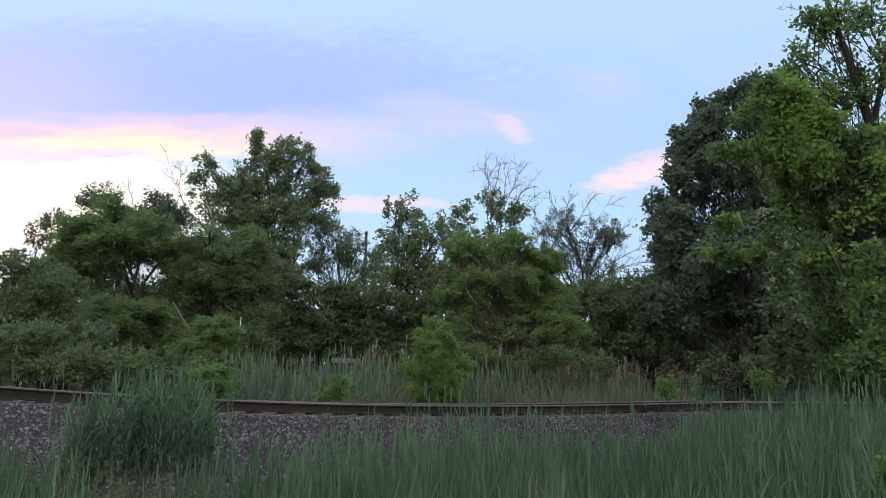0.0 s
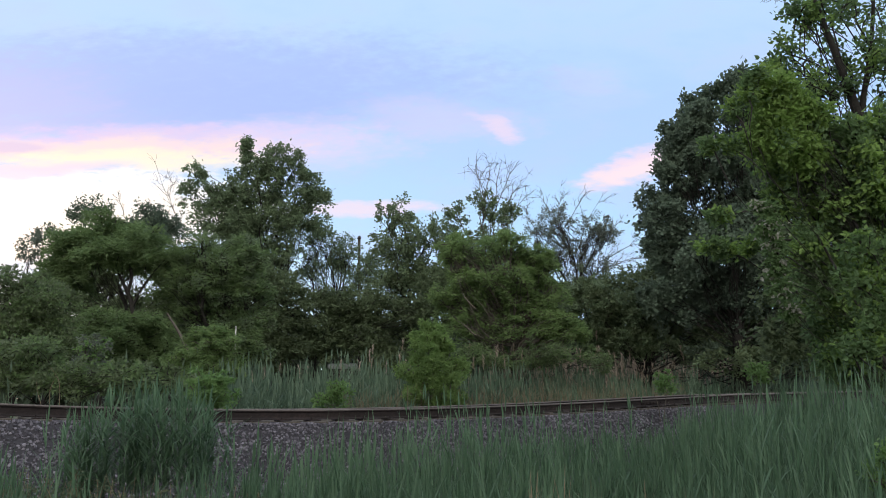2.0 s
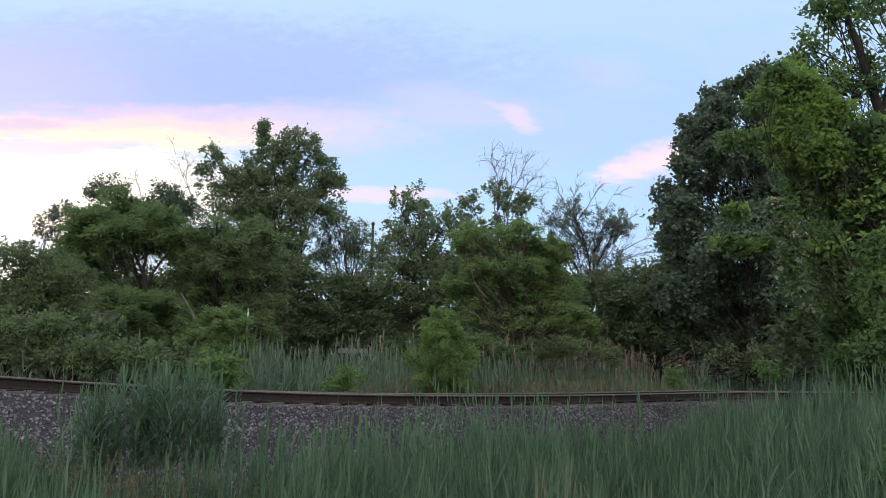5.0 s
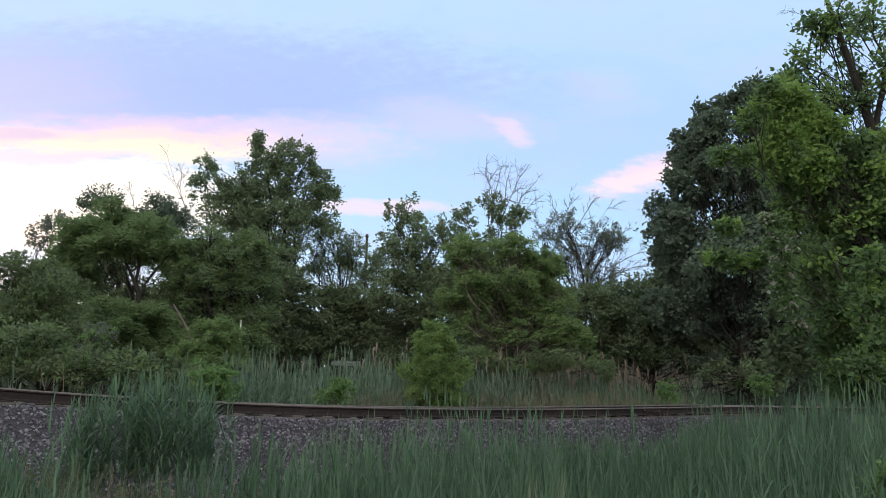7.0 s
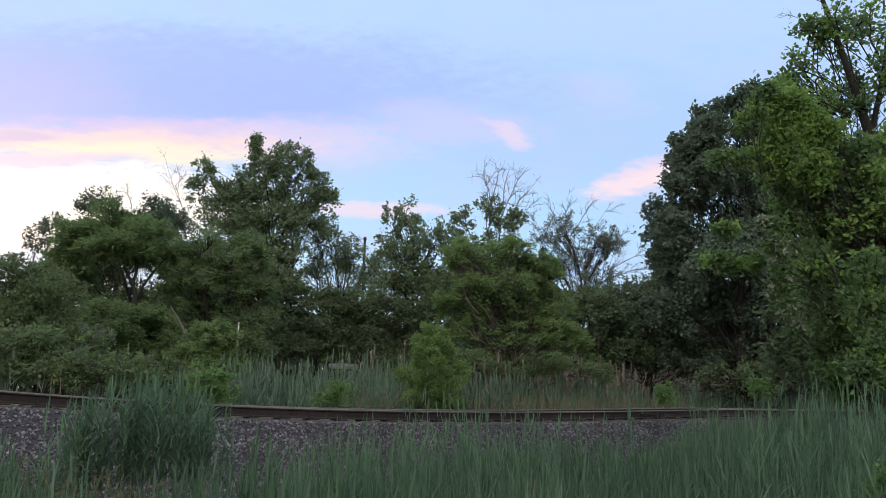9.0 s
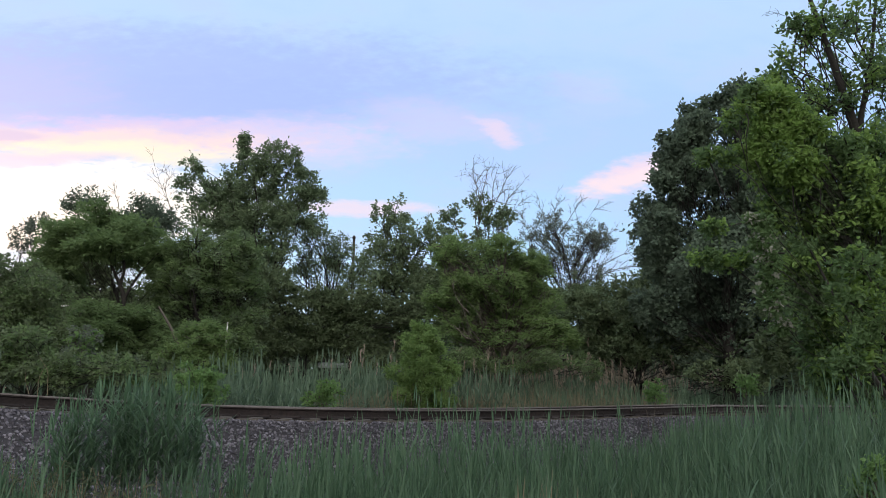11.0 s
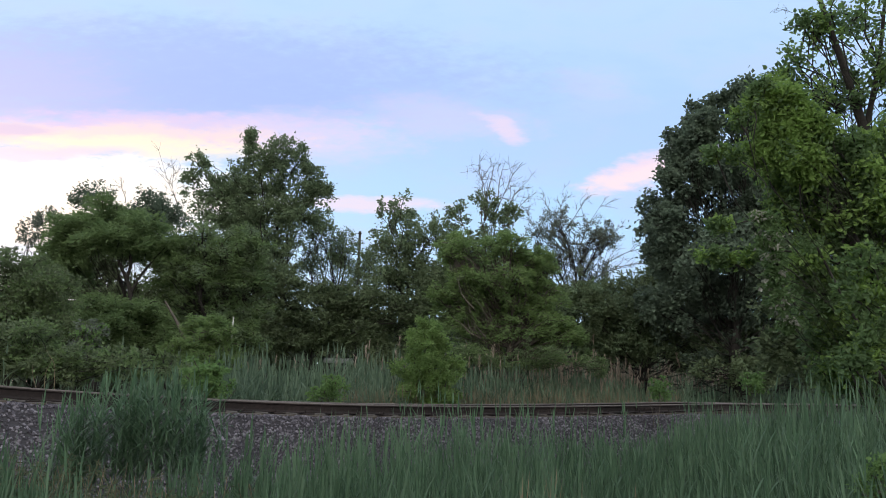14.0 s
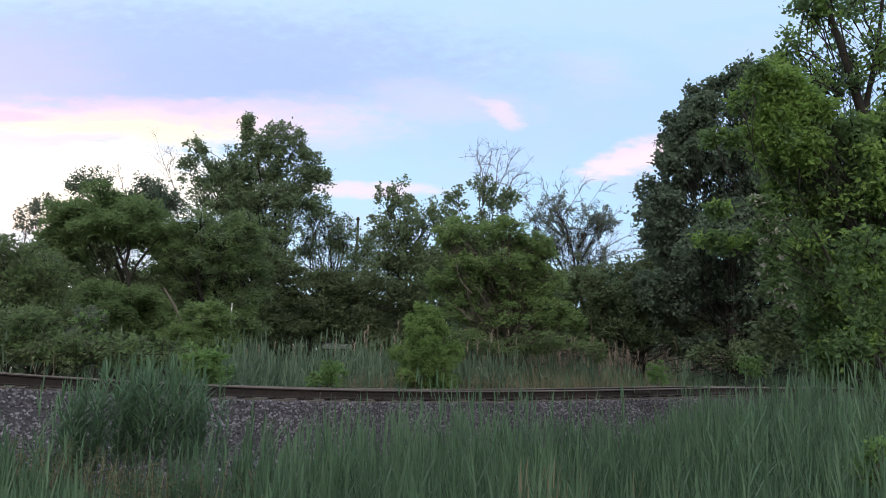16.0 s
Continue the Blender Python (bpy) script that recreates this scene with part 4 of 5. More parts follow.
crab = make_tree("crab_apple_tree", "near light-green tree arching over the reeds", (7.47, 10.50), L(
    ((5.62, 10.50, 2.07), 0.46, 0.33), ((5.96, 10.50, 1.85), 0.54, 0.31), 
    ((5.20, 10.50, 4.11), 0.56, 0.46), ((5.99, 10.50, 4.12), 0.62, 0.54), ((5.55, 10.50, 3.47), 0.66, 0.46), ((5.15, 10.60, 4.85), 0.50, 0.46), ((5.73, 10.50, 4.78), 0.62, 0.46), ((6.30, 10.50, 4.95), 0.55, 0.50), ((5.10, 10.50, 3.30), 0.32, 0.38),
    ((6.07, 10.50, 3.16), 0.54, 0.62), ((5.52, 10.50, 2.68), 0.46, 0.46), ((5.93, 10.50, 2.38), 0.54, 0.46), ((6.62, 10.50, 3.97), 0.62, 1.16)),
    NEARLEAF, DARKBARK, leaf=0.088, ratio=0.6, cover=0.85, clump=0.16, trunk_r=0.06, limb_k=0.4, puff=2.2, sprays=12, seed=30, near=True, gaps=0.1, twigs=2, stems=1, second=(NEARDARK, 0.55, "darker green leaves"), style="spike", tiers=(90, 0.2, 0.16, 0.5, 1.0))
make_tree("crab_apple_tree", "bright green leafy spray beside the near tree", (6.12, 8.60), L(
    ((4.92, 8.60, 3.07), 0.19, 0.20), ((4.82, 8.60, 2.62), 0.22, 0.23), ((4.86, 8.60, 2.18), 0.20, 0.23), ((5.13, 8.60, 2.50), 0.25, 0.44), ((4.70, 8.60, 1.93), 0.15, 0.14)),
    NEARLEAF, DARKBARK, leaf=0.075, ratio=0.65, cover=0.6, clump=0.12, trunk_r=0.03, limb_k=0.4, puff=3.0, seed=66, near=True, twigs=3, sprays=6, second=(NEARDARK, 0.6, "darker green leaves"), style="spike")
make_tree("crab_apple_tree", "light yellow-green leafy top of the near tree", (6.55, 10.20), L(
    ((4.69, 10.20, 5.55), 0.20, 0.23), ((4.91, 10.20, 5.68), 0.20, 0.15), ((4.57, 10.20, 5.18), 0.15, 0.21), ((4.91, 10.20, 5.23), 0.27, 0.26), ((5.19, 10.20, 5.28), 0.26, 0.27), ((4.76, 10.20, 4.82), 0.26, 0.23), ((5.07, 10.20, 4.74), 0.27, 0.24), ((4.46, 10.20, 4.77), 0.11, 0.14), ((4.37, 10.20, 4.97), 0.09, 0.09)),
    NEARLEAF, DARKBARK, leaf=0.08, ratio=0.6, cover=0.62, clump=0.15, trunk_r=0.03, limb_k=0.4, seed=69, near=True, twigs=1, second=(NEARDARK, 0.2, "darker green leaves"), style="spike", tiers=(36, 0.14, 0.12, 0.7, 0.8))
make_tree("crab_apple_tree", "light green leafy shoots at the edge of the near tree", (6.68, 10.00), L(
    ((3.78, 10.00, 4.83), 0.13, 0.06), ((3.98, 10.00, 4.78), 0.12, 0.07), ((3.81, 10.00, 3.82), 0.13, 0.06), ((3.66, 10.00, 3.43), 0.16, 0.07), ((4.18, 10.00, 3.38), 0.16, 0.09), ((3.83, 10.00, 3.34), 0.12, 0.06), ((4.10, 10.00, 5.36), 0.10, 0.10), ((4.30, 10.00, 5.59), 0.13, 0.15), ((4.46, 10.00, 5.78), 0.13, 0.10)),
    NEARLEAF, DARKBARK, leaf=0.07, ratio=0.6, cover=0.3, clump=0.09, trunk_r=0.03, limb_k=0.3, puff=3.0, seed=67, near=True, twigs=1, sprays=6, second=(NEARDARK, 0.5, "darker green leaves"), style="spike")
big_limb(crab, L((7.23, 10.60, 0.32), (6.79, 10.60, 1.94), (6.40, 10.60, 2.71), (5.93, 10.60, 3.66), (5.57, 10.60, 4.14), (5.48, 10.60, 4.89)), L(0.09, 0.08, 0.07, 0.05, 0.032, 0.012), DARKBARK)
big_limb(crab, L((5.72, 10.40, 3.38), (5.27, 10.40, 3.57), (4.80, 10.40, 3.60)), L(0.04, 0.025, 0.01), DARKBARK)
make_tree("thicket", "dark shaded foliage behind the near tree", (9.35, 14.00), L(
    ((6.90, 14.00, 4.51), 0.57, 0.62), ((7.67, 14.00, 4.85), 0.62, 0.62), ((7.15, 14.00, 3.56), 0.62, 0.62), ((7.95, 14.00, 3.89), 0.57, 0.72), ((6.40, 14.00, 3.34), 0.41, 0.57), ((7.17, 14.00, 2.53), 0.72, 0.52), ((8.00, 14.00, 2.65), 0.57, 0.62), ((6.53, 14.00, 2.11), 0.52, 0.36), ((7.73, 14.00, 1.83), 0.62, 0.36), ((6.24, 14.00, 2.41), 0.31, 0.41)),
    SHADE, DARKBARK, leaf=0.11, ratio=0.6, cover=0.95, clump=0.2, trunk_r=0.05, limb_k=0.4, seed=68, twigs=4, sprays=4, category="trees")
bush_rng = random.Random(12)
BUSH_RINGS = []
for ring, rad in enumerate((0.52, 0.68, 0.72, 0.64, 0.54, 0.40, 0.26, 0.10)):
    for i in range(3 + int(rad * 9)):
        a, q = 2 * math.pi * (i + bush_rng.uniform(-0.35, 0.35)) / (3 + int(rad * 9)) + ring * 0.7, rad * bush_rng.uniform(0.55, 1.18)
        BUSH_RINGS.append(((-0.08 - 0.015 * ring + q * math.cos(a), 18.5 + q * math.sin(a), 1.32 + 0.255 * ring + bush_rng.uniform(-0.12, 0.12)),
                           bush_rng.uniform(0.13, 0.24), bush_rng.uniform(0.08, 0.13)))
make_tree("bush", "bright green feathery young bush beyond the rail", (-0.02, 18.50), BUSH_RINGS,
    BRIGHT, BARK, leaf=0.07, ratio=0.45, cover=1.5, clump=0.11, trunk_r=0.03, limb_k=0.3, seed=31, category="bush", stems=2, twigs=1, style="spike")
make_tree("bush", "light green sapling in the reeds", (-5.86, 20.00), L(
    ((-5.95, 20.00, 2.79), 0.62, 0.52), ((-6.28, 20.00, 2.35), 0.56, 0.41), ((-5.50, 20.00, 2.66), 0.37, 0.52), ((-5.83, 20.00, 2.22), 0.74, 0.41)),
    LOCUST, BARK, leaf=0.08, ratio=0.4, cover=1.29, clump=0.14, trunk_r=0.03, seed=32, category="bush", stems=2, style="frond", tilt=0.5, tiers=(40, 0.24, 0.12, 0.5, 2.0))
make_tree("bush", "yellow-green leafy weed beside the rail", (-4.25, 14.50), L(
    ((-4.24, 14.50, 1.84), 0.30, 0.17), ((-4.36, 14.50, 1.63), 0.37, 0.21), ((-4.04, 14.50, 1.53), 0.32, 0.21)),
    BUSH, BARK, leaf=0.08, ratio=0.5, cover=1.29, clump=0.1, trunk_r=0.012, seed=33, category="weed", stems=3)
make_tree("bush", "small yellow-green weed behind the rail", (-2.15, 16.50), L(
    ((-2.12, 16.50, 1.62), 0.27, 0.22), ((-2.26, 16.50, 1.44), 0.34, 0.15)),
    BUSH, BARK, leaf=0.07, ratio=0.5, cover=1.2, clump=0.09, trunk_r=0.01, seed=34, category="weed", stems=3)
make_tree("bush", "pale green sapling at the thicket edge", (-7.78, 17.50), L(
    ((-7.77, 17.50, 2.66), 0.32, 0.28), ((-7.92, 17.50, 2.28), 0.39, 0.32), ((-7.76, 17.50, 1.90), 0.49, 0.28)),
    OLIVE, BARK, leaf=0.08, ratio=0.5, cover=1.2, clump=0.13, trunk_r=0.02, seed=35, category="bush", stems=2, second=(BUSH, 0.45, "yellow-green leaves"))

make_tree("weed", "bright green leafy weed at the edge of the reeds", (5.03, 17.20), L(((5.03, 17.20, 1.69), 0.20, 0.25)), BUSH, BARK, leaf=0.08, ratio=0.5, cover=0.9, clump=0.1, trunk_r=0.01, seed=36, category="weed", stems=2, sprays=5)
make_tree("weed", "bright green leafy weed among the near reeds", (3.22, 5.60), L(((3.22, 5.60, 1.08), 0.10, 0.12), ((3.19, 5.62, 0.90), 0.12, 0.12)), BUSH, BARK, leaf=0.045, ratio=0.5, cover=0.45, clump=0.07, trunk_r=0.006, seed=38, category="weed", stems=2, style="spike", near=True)
make_tree("weed", "bright green leafy weed under the near tree", (5.33, 13.00), L(((5.33, 13.00, 1.78), 0.23, 0.15)), BUSH, BARK, leaf=0.07, ratio=0.5, cover=0.9, clump=0.1, trunk_r=0.01, seed=37, category="weed", stems=2, sprays=5)


def far_woods():
    r = np.random.default_rng(77)
    count = 18000
    a = np.radians(r.uniform(-42, 42, count))
    d = 85 + 10 * r.uniform(-1, 1, count)
    top = 8.6 + 1.6 * np.sin(a * 37) * np.sin(a * 91 + 1) + 1.0 * np.sin(a * 173)
    z = top * r.uniform(0, 1, count) ** 0.95
    p = np.stack([d * np.sin(a), d * np.cos(a), z], 1)
    ob = new("far_woods", leaf_mesh("far_woods", p, r.normal(size=p.shape), 1.7, 0.7, FARWOOD, r))
    tagged(ob, label="low dark line of distant woods", category="woods", kind="stuff")


far_woods()


# ---- reeds and grass ----
def blades(base, az, rise, length, width, curve, segs=4):
    """Tapered strips: start points, bearing, first slope, length, width and how far each nods over."""
    n = len(base)
    t = np.linspace(0, 1, segs)
    slope = rise[:, None] - curve[:, None] * t[None] ** 1.5
    step = length[:, None] / (segs - 1)
    fwd = np.concatenate([np.zeros((n, 1)), np.cumsum(np.cos(slope[:, :-1]) * step, 1)], 1)
    upw = np.concatenate([np.zeros((n, 1)), np.cumsum(np.sin(slope[:, :-1]) * step, 1)], 1)
    d = np.stack([np.cos(az), np.sin(az), np.zeros(n)], 1)
    s = np.stack([-np.sin(az), np.cos(az), np.zeros(n)], 1)
    mid = base[:, None] + fwd[..., None] * d[:, None]
    mid[..., 2] += upw
    w = (width[:, None] * np.interp(t, [0, 0.25, 0.65, 1], [0.55, 1.0, 0.75, 0.0])[None])[..., None] * 0.5 * s[:, None]
    v = np.concatenate([mid[:, :-1] - w[:, :-1], mid[:, :-1] + w[:, :-1], mid[:, -1:]], 1)
    k = segs - 1
    f = np.arange(n)[:, None] * (2 * k + 1)
    quads = [f + [i, i + 1, i + 1 + k, i + k] for i in range(k - 1)]
    return v.reshape(-1, 3), np.concatenate(quads), f + [k - 1, 2 * k, 2 * k - 1]


def reed_mesh(name, xy, height, mat, r, leaves=9, wide=0.02, origin=(0, 0, 0), nod=0.5, low=0.3, leaf=(0.22, 0.40), open_=0.45):
    """Reed shoots: a stem each, with pointed leaves that stand off it on alternate sides and a spear of young leaves on top."""
    n = len(xy)
    z = ground(xy[:, 0], xy[:, 1])
    foot = np.stack([xy[:, 0], xy[:, 1], z], 1) - np.array(origin)
    lean_az, lean = r.uniform(0, 6.28, n), np.abs(r.normal(0, 0.075, n))
    axis = np.stack([np.cos(lean_az) * np.sin(lean), np.sin(lean_az) * np.sin(lean), np.cos(lean)], 1)
    vs, qs, ts, c = [], [], [], 0
    v, q, t = blades(foot, lean_az, 1.5708 - lean, height * 0.9, np.full(n, wide * 0.42), np.full(n, 0.02), 3)
    vs.append(v), qs.append(q + c), ts.append(t + c)
    c += len(v)
    fan = r.uniform(0, 6.28, n)
    for k in range(leaves):
        u = (k + r.uniform(0.1, 0.9, n)) / leaves
        ln = r.uniform(*leaf, n) * np.interp(u, [0, 0.35, 0.75, 1], [0.75, 1.0, 0.95, 0.62])
        last = k >= leaves - 2
        start = foot + axis * np.maximum(0.02, height * (low + (1 - low) * u) - ln * (0.95 if last else 0.55))[:, None]
        az = fan + np.pi * (k % 2) + r.normal(0, 0.6, n)
        rise = r.uniform(1.32, 1.56, n) if last else 1.5 - open_ * r.uniform(0.35, 1.25, n)
        cv = np.abs(r.normal(0, 0.15, n)) if last else np.abs(r.normal(nod, nod * 0.8, n)) * (r.uniform(size=n) < 0.75)
        v, q, t = blades(start, az, rise, ln, wide * r.uniform(0.7, 1.25, n), cv)
        vs.append(v), qs.append(q + c), ts.append(t + c)
        c += len(v)
    return mesh_np(name, np.concatenate(vs), [np.concatenate(qs), np.concatenate(ts)], mat)


def near_height(x, y, r):
    """How tall the reeds stand on the near side, by bearing; nothing where the bank lies open."""
    b = np.degrees(np.arctan2(x, y))
    h = np.interp(b, [-32, -24, -20, -14, -11, -8, 0, 8, 14, 22, 32], [1.36, 1.38, 1.30, 1.30, 1.42, 1.56, 1.60, 1.54, 1.44, 1.58, 1.92])
    reach = np.interp(b, [-32, -24, -14, -11, -7, 0, 6, 12, 32], [6.0, 5.6, 5.6, 6.6, 9.0, 10.5, 12.0, 14.0, 17.0])
    s, n = track_sn(x, y)
    keep = (y < reach + r.normal(0, 0.35, len(x))) & (n > 1.75)
    far = np.clip((np.hypot(x, y) - 6.0) / 6.0, 0, 1)
    back_row = np.clip((np.hypot(x, y) - 5.0) / 5.0, 0, 1) * np.clip((b - 15.0) / 5.0, 0, 1)
    return h * (1 - 0.10 * far) + 0.40 * back_row, keep


SWAYERS = []


def near_reeds():
    r = np.random.default_rng(21)
    xs = np.concatenate([r.uniform(-7.5, 13, 25000), r.uniform(-4.6, -0.4, 4000)])
    ys = np.concatenate([r.uniform(3.1, 16, 25000), r.uniform(3.2, 6.0, 4000)])
    ok = (np.abs(np.degrees(np.arctan2(xs, ys))) < 34)
    # thinner with distance, gathered in tufts
    tuft = np.sin(xs * 2.1 + 1.3 * np.sin(ys * 1.7)) * np.sin(ys * 2.6 + xs) * 0.5 + 0.5
    ok &= r.uniform(size=len(xs)) < np.clip(1.25 - ys / 16 + 0.5 * (np.degrees(np.arctan2(xs, ys)) > 17), 0.35, 1) * (0.62 + 0.38 * tuft)
    xs, ys = xs[ok], ys[ok]
    h, keep = near_height(xs, ys, r)
    xs, ys, h = xs[keep], ys[keep], h[keep]
    tall = h * (0.80 + 0.20 * np.sin(xs * 3.1) * np.sin(ys * 2.3 + 1.0)) * r.uniform(0.6, 1.06, len(h)) ** 0.8
    lots = {}
    bearing = np.degrees(np.arctan2(xs, ys))
    for i in range(len(xs)):
        lots.setdefault((int((bearing[i] + 36) // 9), int(ys[i] > 5.5)), []).append(i)
    for key_, ids in sorted(lots.items()):
        ids = np.array(ids)
        o = (float(xs[ids].mean()), float(ys[ids].mean()), 0.0)
        me = reed_mesh("reed_patch", np.stack([xs[ids], ys[ids]], 1), tall[ids], REED, r, origin=o, leaves=7, wide=0.0118 if key_[1] == 0 else 0.0150, nod=0.5)
        ob = new("reed_patch", me)
        ob.location = o
        tagged(ob, label="dense patch of upright blue-green reeds in front of the bank", category="reeds", group="near reeds", kind="stuff")
        SWAYERS.append((ob, o, r.uniform(0, 6.28), 0.35))
    # single shoots that overtop the rest
    for lo, hi, near_, far_, count, h0, h1 in ((-3.5, 6.5, 7.2, 9.6, 34, 1.52, 1.76), (4.0, 15.0, 8.0, 11.0, 20, 1.50, 1.72), (17.0, 30.0, 5.0, 8.5, 30, 1.55, 1.85), (-31.0, -24.0, 6.5, 8.0, 9, 1.35, 1.75), (-13.0, -6.0, 6.5, 8.0, 9, 1.2, 1.5)):
        b, y = np.radians(r.uniform(lo, hi, count)), r.uniform(near_, far_, count)
        xy = np.stack([np.tan(b) * y, y], 1)
        o = (float(xy[:, 0].mean()), float(xy[:, 1].mean()), 0.0)
        tall_ = r.uniform(h0, h1, count) - ground(xy[:, 0], xy[:, 1])
        ob = new("tall_reeds", reed_mesh("tall_reeds", xy, tall_, REEDTALL, r, origin=o, leaves=8, wide=0.016, nod=0.4))
        ob.location = o
        tagged(ob, label="scattered reed shoots standing taller than the rest", category="reeds", group="near reeds", kind="stuff")
        SWAYERS.append((ob, o, r.uniform(0, 6.28), 0.45))
    # last year's dead straw among the green
    for cx, cy, rad, cnt, h in ((0.52, 3.9, 0.07, 60, 1.16), (-0.15, 3.5, 0.2, 14, 1.05), (-2.0, 3.6, 0.3, 30, 1.05), (-1.5, 4.2, 0.3, 24, 1.1), (1.2, 4.6, 0.4, 16, 1.2)):
        xy = np.array([cx, cy]) + r.normal(0, rad, (cnt, 2))
        ob = new("dry_reed_tuft", reed_mesh("dry_reed_tuft", xy, h * r.uniform(0.7, 1.05, cnt), DRYREED, r, origin=(cx, cy, 0), leaves=5, wide=0.006, nod=0.8))
        ob.location = (cx, cy, 0)
        tagged(ob, label="straw-brown dead reed stalks among green reeds", category="dry reeds", group="dry reeds", kind="stuff")


near_reeds()


def weed_patches():
    """Low dull weeds between the thin reeds at the foot of the bank."""
    r = np.random.default_rng(88)
    for cx, cy, rx, ry, tall, count in ((-3.5, 6.2, 0.7, 0.5, 0.95, 90), (-2.7, 5.6, 0.6, 0.5, 0.98, 90), (-1.95, 5.0, 0.55, 0.4, 1.02, 80), (-3.2, 5.2, 0.6, 0.4, 1.05, 60), (-1.5, 4.4, 0.4, 0.3, 1.08, 60)):
        stem = Tubes(3)
        at, ax = [], []
        for k in range(count):
            x, y = r.uniform(-rx, rx), r.uniform(-ry, ry)
            z = float(ground(cx + x, cy + y))
            line = bend((x, y, z), (x + r.normal(0, 0.12), y + r.normal(0, 0.12), z + tall * r.uniform(0.55, 1.05)), r, 6, 0.05)
            stem.add(line, np.linspace(0.004, 0.002, 6))
            m = 34
            t = r.uniform(0.3, 1.0, m)
            q = np.stack([np.interp(t, np.linspace(0, 1, 6), line[:, i]) for i in range(3)], 1)
            at.append(q + r.normal(0, 0.025, q.shape))
            ax.append(r.normal(size=q.shape) * np.array([1, 1, 0.5]))
        thing = tagged(new("weed_patch"), label="patch of low dull brown-green weeds at the bank's foot", category="weeds", group="low weeds", kind="stuff")
        thing.matrix_basis = pose(cx, cy, 0)
        part("stems", stem.mesh("stems", DRYREED), thing, kind="stuff")
        part("leaves", leaf_mesh("leaves", np.concatenate(at), np.concatenate(ax), 0.045, 0.35, WEED, r), thing, kind="stuff")


weed_patches()


def reed_bush():
    """The tall stand of reeds on the foot of the bank."""
    r = np.random.default_rng(33)
    for cx, cy, rx, count in ((-3.35, 8.3, 0.42, 50), (-2.85, 8.3, 0.42, 50), (-3.6, 8.5, 0.25, 24), (-2.55, 8.5, 0.25, 24), (-3.95, 8.1, 0.25, 9), (-4.55, 8.3, 0.35, 4), (-2.1, 8.3, 0.2, 6)):
        xy = np.array([cx, cy]) + r.uniform(-1, 1, (count, 2)) * np.array([rx, 0.45])
        edge = np.exp(-((xy[:, 0] + 3.02) / 0.80) ** 6)
        me = reed_mesh("reed_stand", xy, (0.95 + 0.76 * edge) * r.uniform(0.84, 1.08, count), REEDTALL, r, origin=(cx, cy, 0), leaves=16, wide=0.019, nod=1.5, low=0.46, leaf=(0.26, 0.46), open_=1.0)
        ob = new("reed_stand", me)
        ob.location = (cx, cy, 0)
        tagged(ob, label="tall arching reeds in a clump on the ballast foot", category="reeds", group="tall reed clump", kind="stuff")
        SWAYERS.append((ob, (cx, cy, 0.0), r.uniform(0, 6.28), 0.45))


reed_bush()


